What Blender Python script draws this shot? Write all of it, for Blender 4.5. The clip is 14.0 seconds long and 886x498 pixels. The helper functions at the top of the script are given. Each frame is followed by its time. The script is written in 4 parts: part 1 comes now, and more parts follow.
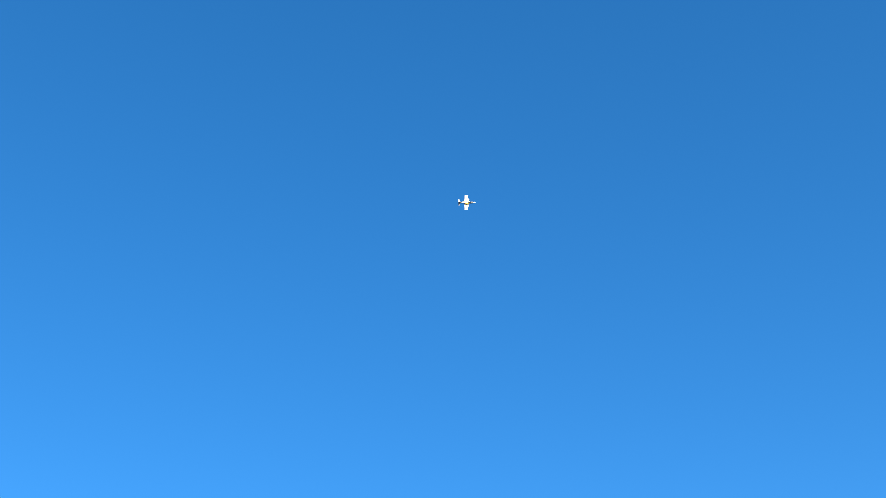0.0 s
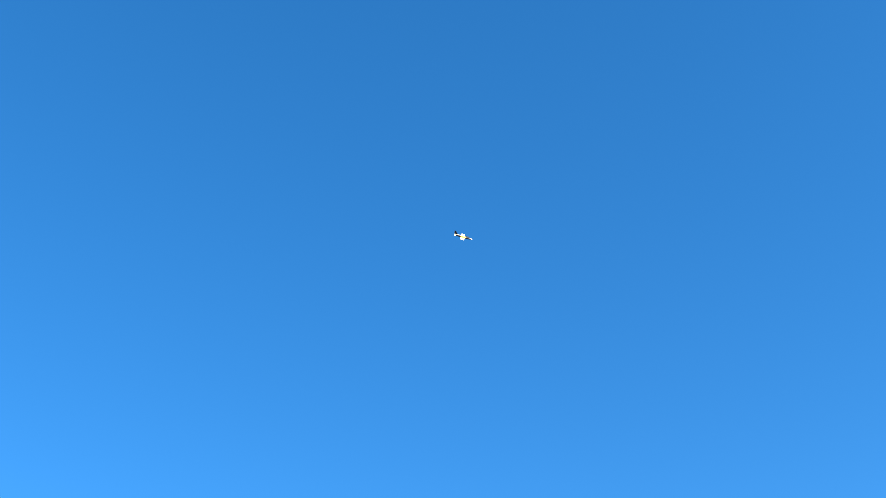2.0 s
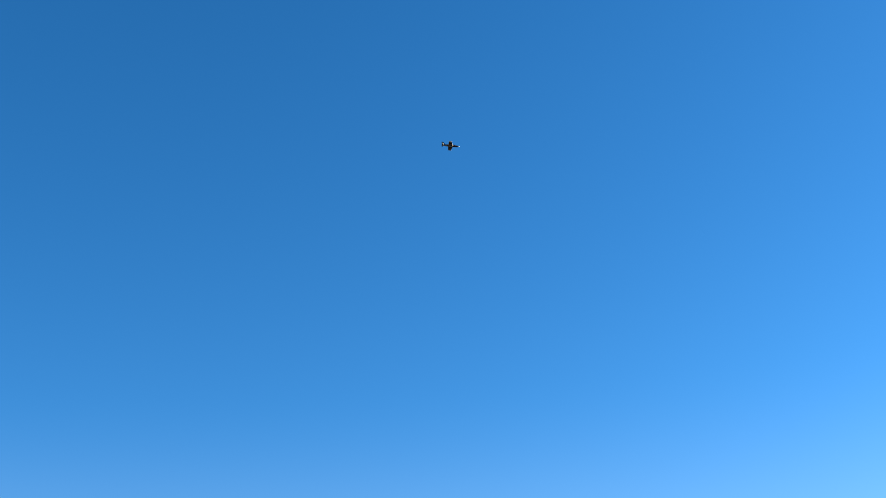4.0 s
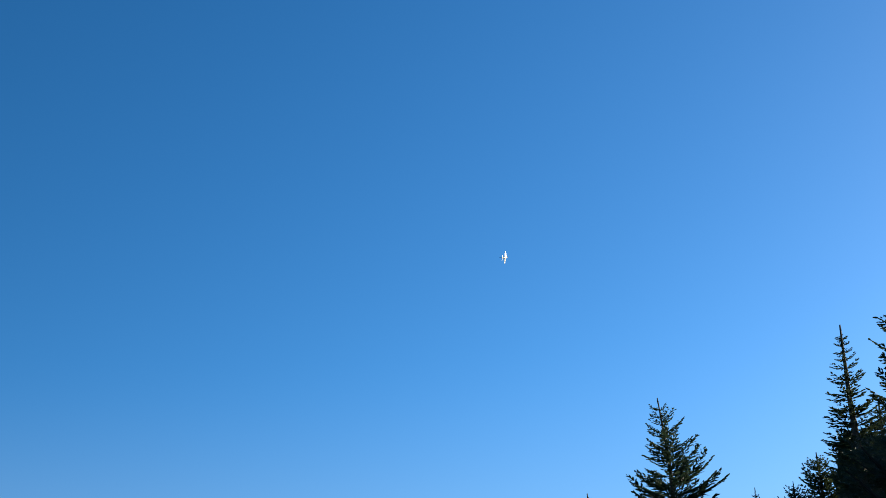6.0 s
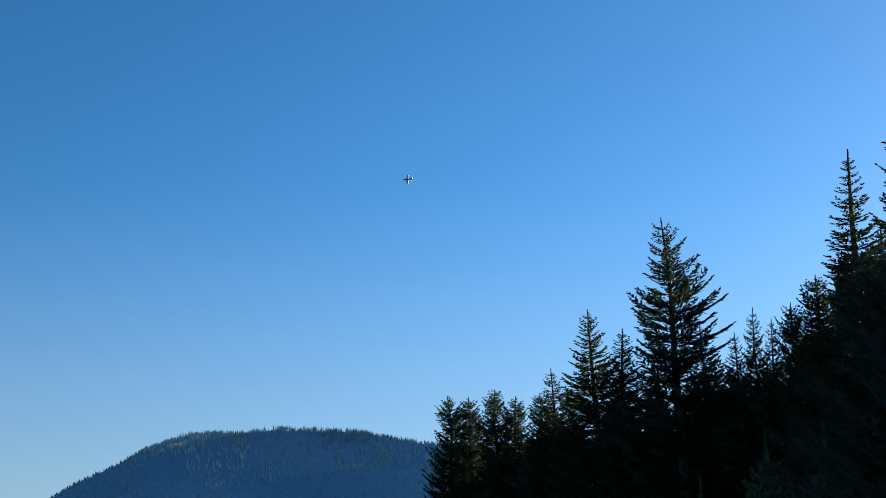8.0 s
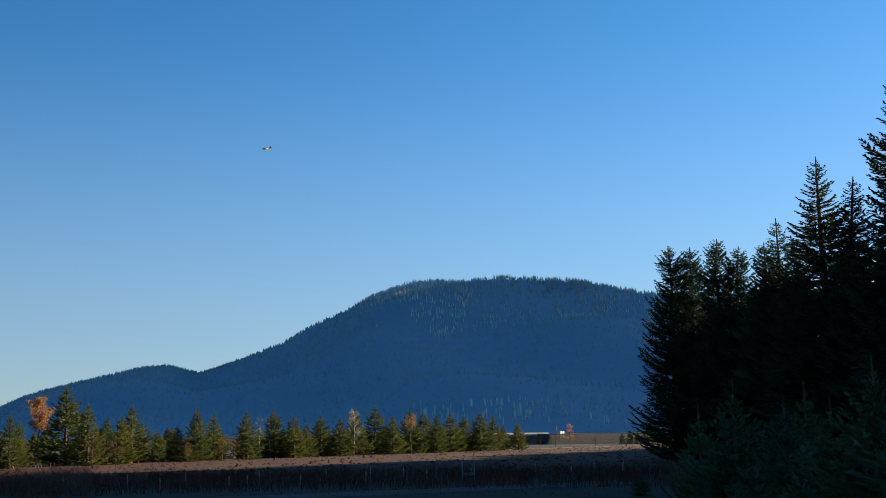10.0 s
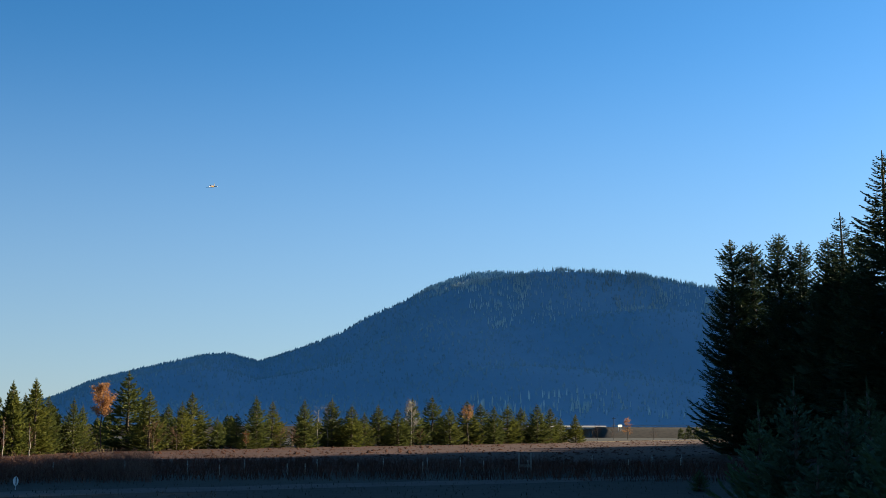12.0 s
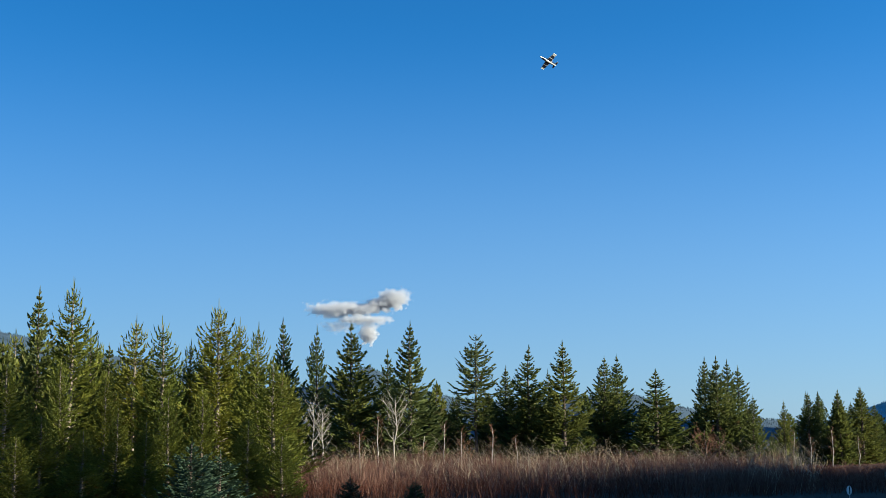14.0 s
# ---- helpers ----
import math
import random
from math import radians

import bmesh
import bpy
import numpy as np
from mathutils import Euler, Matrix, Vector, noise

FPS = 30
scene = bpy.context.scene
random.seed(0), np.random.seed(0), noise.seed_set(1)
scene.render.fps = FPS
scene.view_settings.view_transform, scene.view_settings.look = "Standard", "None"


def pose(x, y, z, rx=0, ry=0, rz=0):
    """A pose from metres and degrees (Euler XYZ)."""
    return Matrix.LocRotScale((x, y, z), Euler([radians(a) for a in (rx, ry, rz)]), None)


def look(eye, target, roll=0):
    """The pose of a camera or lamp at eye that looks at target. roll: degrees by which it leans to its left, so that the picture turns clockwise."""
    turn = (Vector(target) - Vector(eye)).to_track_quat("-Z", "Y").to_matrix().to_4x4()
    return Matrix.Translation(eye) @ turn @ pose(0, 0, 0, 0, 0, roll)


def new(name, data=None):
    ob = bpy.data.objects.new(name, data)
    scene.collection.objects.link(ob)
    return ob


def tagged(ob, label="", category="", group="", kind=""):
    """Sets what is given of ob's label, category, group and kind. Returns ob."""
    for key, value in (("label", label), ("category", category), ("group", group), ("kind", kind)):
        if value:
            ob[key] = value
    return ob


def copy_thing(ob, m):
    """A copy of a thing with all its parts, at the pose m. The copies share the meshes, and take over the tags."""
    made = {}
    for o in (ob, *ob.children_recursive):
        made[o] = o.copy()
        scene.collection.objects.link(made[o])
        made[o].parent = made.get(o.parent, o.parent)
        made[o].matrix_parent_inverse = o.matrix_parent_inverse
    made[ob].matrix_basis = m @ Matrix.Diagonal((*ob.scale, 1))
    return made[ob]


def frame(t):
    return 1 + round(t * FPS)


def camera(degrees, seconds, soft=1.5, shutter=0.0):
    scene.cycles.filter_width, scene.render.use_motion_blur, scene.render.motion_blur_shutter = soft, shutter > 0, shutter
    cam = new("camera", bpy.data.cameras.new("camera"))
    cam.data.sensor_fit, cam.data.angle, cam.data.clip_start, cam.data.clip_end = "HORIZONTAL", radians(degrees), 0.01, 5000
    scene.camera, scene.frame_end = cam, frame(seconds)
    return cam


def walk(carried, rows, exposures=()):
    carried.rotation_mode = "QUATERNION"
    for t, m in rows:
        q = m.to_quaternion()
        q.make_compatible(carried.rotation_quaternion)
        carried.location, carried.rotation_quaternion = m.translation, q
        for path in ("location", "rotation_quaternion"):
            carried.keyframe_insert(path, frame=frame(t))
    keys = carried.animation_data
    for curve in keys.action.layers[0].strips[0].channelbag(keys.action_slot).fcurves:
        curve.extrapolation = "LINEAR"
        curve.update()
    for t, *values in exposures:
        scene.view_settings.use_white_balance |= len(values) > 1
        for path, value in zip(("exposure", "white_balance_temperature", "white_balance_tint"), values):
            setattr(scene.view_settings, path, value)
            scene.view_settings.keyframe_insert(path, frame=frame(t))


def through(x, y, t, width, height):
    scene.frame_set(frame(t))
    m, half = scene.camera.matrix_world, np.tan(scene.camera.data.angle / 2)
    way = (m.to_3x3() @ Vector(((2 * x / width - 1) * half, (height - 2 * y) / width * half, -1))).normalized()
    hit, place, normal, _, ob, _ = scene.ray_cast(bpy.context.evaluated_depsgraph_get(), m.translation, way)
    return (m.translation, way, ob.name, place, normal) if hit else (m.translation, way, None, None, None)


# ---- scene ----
EYE_Z = 2.5
cam = camera(39.1, 14.0, soft=0.5)

# time, heading (left positive), tilt, roll in degrees: the eye turns on the spot
PATH = [
    (0, 89.54, 39.91, -1.50),
    (0.5, 82.08, 39.86, -1.50),
    (1, 71.61, 40.39, -1.50),
    (1.5, 64.70, 39.64, -1.50),
    (2, 59.20, 39.08, -1.50),
    (2.5, 54.71, 39.84, -1.50),
    (2.7, 52.11, 39.31, -1.50),
    (4.8, -1.25, 20.24, -2.70),
    (5, -4.40, 20.59, -2.79),
    (5.5, -10.02, 23.59, -3.03),
    (6, -14.82, 23.58, -4.00),
    (6.5, -16.60, 23.16, -4.08),
    (7, -16.37, 20.58, -3.54),
    (7.5, -15.59, 17.11, -3.11),
    (8, -14.02, 15.12, -2.39),
    (8.5, -10.24, 13.91, -1.41),
    (9, -6.30, 11.66, -0.63),
    (9.2, -5.54, 9.86, -0.60),
    (11.3, -1.70, 8.13, -0.25),
    (11.5, -1.44, 8.24, -0.10),
    (12, -0.89, 8.14, 0.19),
    (12.5, -0.00, 7.77, 0.30),
    (13, 5.18, 7.17, 0.79),
    (13.3, 11.93, 7.09, 1.03),
    (13.5, 19.14, 7.02, 0.65),
    (13.7, 26.74, 7.14, 0.17),
    (14, 35.40, 8.57, -0.23),
]
walk(cam, [(t, pose(0, 0, EYE_Z, 90 + tilt, 0, head) @ pose(0, 0, 0, 0, 0, roll)) for t, head, tilt, roll in PATH],
     exposures=[(0, 2.63, 6450, 5), (2.7, 2.8, 6450, 5), (4.8, 1.5, 6050, 3), (7, 1.36, 6500, 3), (9.2, 1.38, 6600, 4),
                (11.3, 1.48, 6650, 4), (12.9, 1.58, 6350, 3), (14, 1.54, 5500, 0)])

# ---- light: low autumn sun beyond the tall wood, clear sky ----
SUN_AZ, SUN_EL = -66.0, 14.5   # heading in the same sense as PATH
sun_way = Vector((-math.sin(radians(SUN_AZ)) * math.cos(radians(SUN_EL)),
                  math.cos(radians(SUN_AZ)) * math.cos(radians(SUN_EL)), math.sin(radians(SUN_EL))))
world = bpy.data.worlds.new("sky")
scene.world = world
world.use_nodes = True
wn = world.node_tree
wn.nodes.clear()
sky = wn.nodes.new("ShaderNodeTexSky")
sky.sky_type, sky.sun_disc = "NISHITA", False
sky.sun_elevation, sky.sun_rotation = radians(SUN_EL), radians(-SUN_AZ)
sky.altitude, sky.air_density, sky.dust_density, sky.ozone_density = 1200, 0.8, 0.65, 2.8
tone = wn.nodes.new("ShaderNodeHueSaturation")
tone.inputs["Saturation"].default_value = 1.235
back = wn.nodes.new("ShaderNodeBackground")
back.inputs["Strength"].default_value = 0.065
wout = wn.nodes.new("ShaderNodeOutputWorld")
wn.links.new(sky.outputs["Color"], tone.inputs["Color"])
# pale lavender haze low over the horizon all round
way = wn.nodes.new("ShaderNodeTexCoord")
axes = wn.nodes.new("ShaderNodeSeparateXYZ")
fade = wn.nodes.new("ShaderNodeMapRange")
fade.interpolation_type = "SMOOTHSTEP"
for socket, value in (("From Min", -0.02), ("From Max", 0.33), ("To Min", 0.72), ("To Max", 0.0)):
    fade.inputs[socket].default_value = value
haze = wn.nodes.new("ShaderNodeMix")
haze.data_type = "RGBA"
haze.inputs["B"].default_value = (1.68, 2.17, 2.9, 1)
wn.links.new(way.outputs["Generated"], axes.inputs["Vector"])
wn.links.new(axes.outputs["Z"], fade.inputs["Value"])
wn.links.new(fade.outputs["Result"], haze.inputs["Factor"])
wn.links.new(tone.outputs["Color"], haze.inputs["A"])
# the whole sky grows brighter towards the sun's side
side = wn.nodes.new("ShaderNodeVectorMath")
side.operation = "DOT_PRODUCT"
side.inputs[1].default_value = (sun_way.x, sun_way.y, 0)
gain = wn.nodes.new("ShaderNodeMapRange")
for socket, value in (("From Min", -1.0), ("From Max", 1.0), ("To Min", 0.74), ("To Max", 1.26)):
    gain.inputs[socket].default_value = value
glow = wn.nodes.new("ShaderNodeVectorMath")
glow.operation = "SCALE"
wn.links.new(way.outputs["Generated"], side.inputs[0])
wn.links.new(side.outputs["Value"], gain.inputs["Value"])
wn.links.new(haze.outputs["Result"], glow.inputs[0])
wn.links.new(gain.outputs["Result"], glow.inputs["Scale"])
wn.links.new(glow.outputs["Vector"], back.inputs["Color"])
wn.links.new(back.outputs["Background"], wout.inputs["Surface"])
sun_data = bpy.data.lights.new("sun", "SUN")
sun_data.energy, sun_data.angle, sun_data.color = 5.0, radians(0.53), (1.0, 0.86, 0.66)
sun = new("sun", sun_data)
sun.matrix_world = look(sun_way * 400, (0, 0, 0))


# ---- materials ----
def shader(name):
    m = bpy.data.materials.new(name)
    m.use_nodes = True
    return m, m.node_tree.nodes, m.node_tree.links, m.node_tree.nodes["Principled BSDF"]


def mixed(nodes, links, fac, a, b):
    mix = nodes.new("ShaderNodeMix")
    mix.data_type = "RGBA"
    links.new(fac, mix.inputs["Factor"])
    for sock, value in ((mix.inputs["A"], a), (mix.inputs["B"], b)):
        if isinstance(value, tuple):
            sock.default_value = (*value, 1)
        else:
            links.new(value, sock)
    return mix.outputs["Result"]


def noise_out(nodes, links, scale, detail=4, coord="Object"):
    tc = nodes.new("ShaderNodeTexCoord")
    n = nodes.new("ShaderNodeTexNoise")
    n.inputs["Scale"].default_value, n.inputs["Detail"].default_value = scale, detail
    links.new(tc.outputs[coord], n.inputs["Vector"])
    return n.outputs["Fac"]


def ramped(nodes, links, fac, lo, hi):
    r = nodes.new("ShaderNodeMapRange")
    r.inputs["From Min"].default_value, r.inputs["From Max"].default_value = lo, hi
    links.new(fac, r.inputs["Value"])
    return r.outputs["Result"]


def surface(name, a, b, scale=4.0, fine=40.0, rough=0.85, bump=0.3, depth=0.03, c=None):
    """Two colours in large patches, a third in fine grain, with relief."""
    m, nodes, links, bsdf = shader(name)
    big = ramped(nodes, links, noise_out(nodes, links, scale), 0.35, 0.65)
    small = noise_out(nodes, links, fine, 6)
    col = mixed(nodes, links, big, a, b)
    dark = tuple(v * 0.55 for v in a) if c is None else c
    col = mixed(nodes, links, ramped(nodes, links, small, 0.45, 0.75), col, dark)
    links.new(col, bsdf.inputs["Base Color"])
    bsdf.inputs["Roughness"].default_value = rough
    bsdf.inputs["Specular IOR Level"].default_value = 0.25
    if bump:
        bp = nodes.new("ShaderNodeBump")
        bp.inputs["Strength"].default_value, bp.inputs["Distance"].default_value = bump, depth
        links.new(small, bp.inputs["Height"])
        links.new(bp.outputs["Normal"], bsdf.inputs["Normal"])
    return m


def leafy(name, a, b, old=None, through=0.3, patch=0.35, deep=0.6):
    """Needles or leaves: each clump its own shade, some light passing through."""
    m, nodes, links, bsdf = shader(name)
    geo = nodes.new("ShaderNodeNewGeometry")
    info = nodes.new("ShaderNodeObjectInfo")
    col = mixed(nodes, links, geo.outputs["Random Per Island"], a, b)
    col = mixed(nodes, links, ramped(nodes, links, noise_out(nodes, links, patch, 3), 0.4, 0.7), col, tuple(v * deep for v in a))
    if old:
        col = mixed(nodes, links, ramped(nodes, links, noise_out(nodes, links, 0.8, 3), 0.62, 0.72), col, old)
    tint = mixed(nodes, links, info.outputs["Random"], (0.78, 0.86, 0.95), (1.12, 1.06, 0.9))
    mul = nodes.new("ShaderNodeMix")
    mul.data_type, mul.blend_type = "RGBA", "MULTIPLY"
    mul.inputs["Factor"].default_value = 1.0
    links.new(col, mul.inputs["A"])
    links.new(tint, mul.inputs["B"])
    links.new(mul.outputs["Result"], bsdf.inputs["Base Color"])
    bsdf.inputs["Roughness"].default_value = 0.65
    bsdf.inputs["Specular IOR Level"].default_value = 0.12
    tl = nodes.new("ShaderNodeBsdfTranslucent")
    links.new(mul.outputs["Result"], tl.inputs["Color"])
    mx = nodes.new("ShaderNodeMixShader")
    mx.inputs[0].default_value = through
    links.new(bsdf.outputs[0], mx.inputs[1])
    links.new(tl.outputs[0], mx.inputs[2])
    links.new(mx.outputs[0], nodes["Material Output"].inputs["Surface"])
    return m


def paint(name, colour, rough=0.35, grime=0.85, scale=9.0):
    m, nodes, links, bsdf = shader(name)
    col = mixed(nodes, links, ramped(nodes, links, noise_out(nodes, links, scale, 5), 0.45, 0.8), colour, tuple(v * grime for v in colour))
    links.new(col, bsdf.inputs["Base Color"])
    bsdf.inputs["Roughness"].default_value = rough
    return m


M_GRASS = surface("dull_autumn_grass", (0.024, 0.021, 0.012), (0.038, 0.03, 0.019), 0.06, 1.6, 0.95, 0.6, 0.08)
M_SOIL = surface("ploughed_soil", (0.078, 0.024, 0.008), (0.05, 0.015, 0.006), 0.15, 2.2, 0.95, 0.8, 0.12)
M_GRAVEL = surface("gravel", (0.085, 0.074, 0.064), (0.06, 0.052, 0.046), 0.4, 6.0, 0.95, 0.5, 0.03)
M_VERGE = surface("straw_grass", (0.21, 0.13, 0.055), (0.15, 0.09, 0.038), 0.3, 3.0, 0.95, 0.7, 0.1)
M_EMBANK = surface("embankment_soil", (0.042, 0.03, 0.019), (0.06, 0.043, 0.027), 0.08, 0.9, 0.95, 0.5, 0.1)
M_CONCRETE = surface("concrete", (0.5, 0.48, 0.45), (0.42, 0.4, 0.38), 0.5, 6.0, 0.85, 0.2, 0.01)
M_BARK = surface("conifer_bark", (0.085, 0.06, 0.043), (0.12, 0.09, 0.065), 1.5, 9.0, 0.95, 0.8, 0.05)
M_DARK_BARK = surface("dark_pine_bark", (0.035, 0.027, 0.022), (0.05, 0.04, 0.03), 2.0, 12.0, 0.95, 0.6, 0.02)
M_TAN_BARK = surface("young_fir_bark", (0.17, 0.13, 0.09), (0.23, 0.18, 0.13), 1.5, 9.0, 0.9, 0.6, 0.03)
M_PALE_BARK = surface("pale_bark", (0.42, 0.36, 0.29), (0.32, 0.27, 0.21), 2.0, 8.0, 0.85, 0.3, 0.02)
M_WOOD = surface("weathered_post", (0.3, 0.27, 0.23), (0.22, 0.2, 0.17), 3.0, 20.0, 0.9, 0.4, 0.01)
M_STEEL = paint("dull_steel", (0.4, 0.41, 0.42), 0.5)
M_WHITE = paint("white_paint", (0.78, 0.77, 0.74), 0.4)
M_FIR = leafy("dark_fir_needles", (0.055, 0.08, 0.042), (0.085, 0.115, 0.058), None, 0.22)
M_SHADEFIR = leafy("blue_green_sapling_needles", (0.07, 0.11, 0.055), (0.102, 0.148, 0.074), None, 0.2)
M_YOUNG = leafy("young_fir_needles", (0.12, 0.132, 0.02), (0.2, 0.19, 0.028), (0.2, 0.13, 0.045), 0.4)
M_FIELDFIR = leafy("field_fir_needles", (0.1, 0.115, 0.026), (0.168, 0.165, 0.038), (0.16, 0.11, 0.045), 0.4)
M_DEEP = leafy("deep_green_needles", (0.09, 0.106, 0.03), (0.15, 0.156, 0.042), (0.15, 0.1, 0.045), 0.38)
M_PINE = leafy("pine_needles", (0.022, 0.036, 0.02), (0.034, 0.05, 0.026), None, 0.1)
M_GOLD = leafy("orange_leaves", (0.36, 0.17, 0.07), (0.5, 0.26, 0.11), None, 0.4)
M_RED = leafy("rust_leaves", (0.34, 0.09, 0.035), (0.42, 0.14, 0.05), None, 0.4)
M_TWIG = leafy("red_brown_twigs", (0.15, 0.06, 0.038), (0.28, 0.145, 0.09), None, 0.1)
# darker copy of the red-brown twigs, with the shade put into it
M_SHADEDTWIG = leafy("shaded_russet_twigs", (0.075, 0.025, 0.015), (0.13, 0.046, 0.026), None, 0.1)
M_PALETWIG = leafy("pale_twigs", (0.34, 0.27, 0.2), (0.45, 0.37, 0.28), None, 0.1)
M_STRAW = leafy("dry_grass", (0.30, 0.22, 0.11), (0.42, 0.31, 0.16), None, 0.3)
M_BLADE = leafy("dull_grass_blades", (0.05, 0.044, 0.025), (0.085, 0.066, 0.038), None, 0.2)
# aerial haze is put into these two base colours, paled and blued
M_HAZED_HILL = surface("hazed_forest_floor", (0.24, 0.34, 0.405), (0.26, 0.355, 0.415), 0.004, 0.03, 0.95, 0, c=(0.24, 0.34, 0.4))
M_HAZED_FIR = leafy("hazed_conifers", (0.265, 0.37, 0.425), (0.32, 0.415, 0.45), None, 0.0, 0.004, 0.88)
# the distance's blue haze is mixed into the ridge's own colours
M_HAZED_RIDGE = surface("hazed_ridge_floor", (0.05, 0.078, 0.105), (0.06, 0.088, 0.112), 0.004, 0.03, 0.95, 0)
M_HAZED_RIDGEFIR = leafy("hazed_ridge_conifers", (0.04, 0.066, 0.088), (0.06, 0.086, 0.105), None, 0.0, 0.004)
# haze-tinted; on the upper slope this paleness stands in for sunlight
M_FARPALE = leafy("far_pale_and_sunlit_trees", (0.55, 0.62, 0.63), (0.74, 0.78, 0.76), None, 0.1, 0.004)


# ---- helpers for geometry ----
def data(name, verts, faces, material, smooth=False):
    me = bpy.data.meshes.new(name)
    me.from_pydata([tuple(v) for v in verts], [], [tuple(f) for f in faces])
    if material:
        me.materials.append(material)
    if smooth:
        me.polygons.foreach_set("use_smooth", [True] * len(me.polygons))
    me.update()
    return me


def part(name, vf, material, parent, label="", smooth=False):
    ob = new(name, data(name, vf[0], vf[1], material, smooth))
    ob.parent = parent
    if label:
        ob["label"] = label
    return ob


def thing(name, m, label, category, group="", kind=""):
    ob = new(name)
    ob.matrix_basis = m
    return tagged(ob, label, category, group, kind)


def whole(name, vf, material, label, category, kind="", group="", m=None, smooth=False):
    ob = new(name, data(name, vf[0], vf[1], material, smooth))
    if m is not None:
        ob.matrix_basis = m
    return tagged(ob, label, category, group, kind)


class Soup:
    """Gathers quads and tubes into one mesh."""

    def __init__(self):
        self.v, self.f = [], []

    def add(self, verts, faces):
        k = len(self.v)
        self.v.extend(verts)
        self.f.extend([tuple(i + k for i in f) for f in faces])

    def tube(self, pts, radii, sides=5, cap=True):
        k = len(self.v)
        for i, (p, r) in enumerate(zip(pts, radii)):
            p = Vector(p)
            q = Vector(pts[min(i + 1, len(pts) - 1)]) - Vector(pts[max(i - 1, 0)])
            q.normalize()
            a = q.orthogonal().normalized() if abs(q.z) < 0.95 else (Vector((1, 0, 0)) - q * q.x).normalized()
            b = q.cross(a)
            for s in range(sides):
                w = 2 * math.pi * s / sides
                self.v.append(p + (a * math.cos(w) + b * math.sin(w)) * r)
        for i in range(len(pts) - 1):
            for s in range(sides):
                t = (s + 1) % sides
                self.f.append((k + i * sides + s, k + i * sides + t, k + (i + 1) * sides + t, k + (i + 1) * sides + s))
        if cap:
            self.f.append(tuple(k + s for s in reversed(range(sides))))
            self.f.append(tuple(k + (len(pts) - 1) * sides + s for s in range(sides)))

    def leaf(self, p, way, side, length, width):
        mid = p + way * (length * 0.15)
        self.add([mid - side * width, mid + side * width, p + way * length], [(0, 1, 2)])

    def box(self, x0, y0, z0, x1, y1, z1):
        self.add([Vector(c) for c in ((x0, y0, z0), (x1, y0, z0), (x1, y1, z0), (x0, y1, z0),
                                      (x0, y0, z1), (x1, y0, z1), (x1, y1, z1), (x0, y1, z1))],
                 [(3, 2, 1, 0), (4, 5, 6, 7), (0, 1, 5, 4), (1, 2, 6, 5), (2, 3, 7, 6), (3, 0, 4, 7)])

    def out(self):
        return self.v, self.f


def spot(az, dist, z=0.0):
    return Vector((-math.sin(radians(az)) * dist, math.cos(radians(az)) * dist, z))


def ground_z(x, y):
    """A low rise under the eye, flat beyond."""
    d = math.hypot(x, y)
    return 0.9 * (1 - min(d / 26, 1) ** 2) ** 2


# ---- conifers ----
# whorls, limbs a whorl, crown base, limb slope low and high in the crown, sag, upturn at the tip, profile power,
# twig spacing, twig length in limb lengths, needle width, side twigs a twig, share of limbs lost
CONIFER = {
    "fir":     (62, 6, 0.02, 0.05, 0.80, 0.12, 0.42, 0.68, 0.105, 0.31, 0.066, 3, 0.07),
    "great":   (50, 6, 0.03, -0.04, 0.75, 0.12, 0.42, 0.66, 0.095, 0.29, 0.064, 3, 0.10),
    "cedar":   (66, 6, 0.01, 0.30, 1.20, 0.10, 0.55, 0.50, 0.105, 0.33, 0.062, 3, 0.14),
    "slim":    (52, 7, 0.06, -0.05, 0.60, 0.05, 0.30, 0.85, 0.085, 0.30, 0.052, 3, 0.05),
    "inner":   (28, 6, 0.02, 0.00, 0.70, 0.10, 0.40, 0.75, 1.000, 0.60, 0.520, 0, 0.03),
    "near":    (36, 6, 0.02, 0.30, 0.85, 0.15, 0.35, 0.72, 0.080, 0.36, 0.036, 2, 0.07),
    "young":   (28, 6, 0.02, 0.25, 0.90, 0.15, 0.32, 0.90, 0.120, 0.42, 0.060, 2, 0.07),
    "deep":    (29, 6, 0.02, 0.05, 0.80, 0.15, 0.45, 0.90, 0.120, 0.42, 0.066, 2, 0.07),
    "fill":    (20, 5, 0.02, 0.00, 0.65, 0.15, 0.35, 0.80, 0.300, 0.45, 0.110, 1, 0.05),
    "sparse":  (24, 6, 0.30, -0.15, 0.60, 0.10, 0.35, 0.5, 0.110, 0.34, 0.055, 2, 0.12),
    "sapling": (22, 6, 0.01, 0.20, 0.80, 0.15, 0.25, 0.85, 0.045, 0.40, 0.024, 2, 0.02),
}


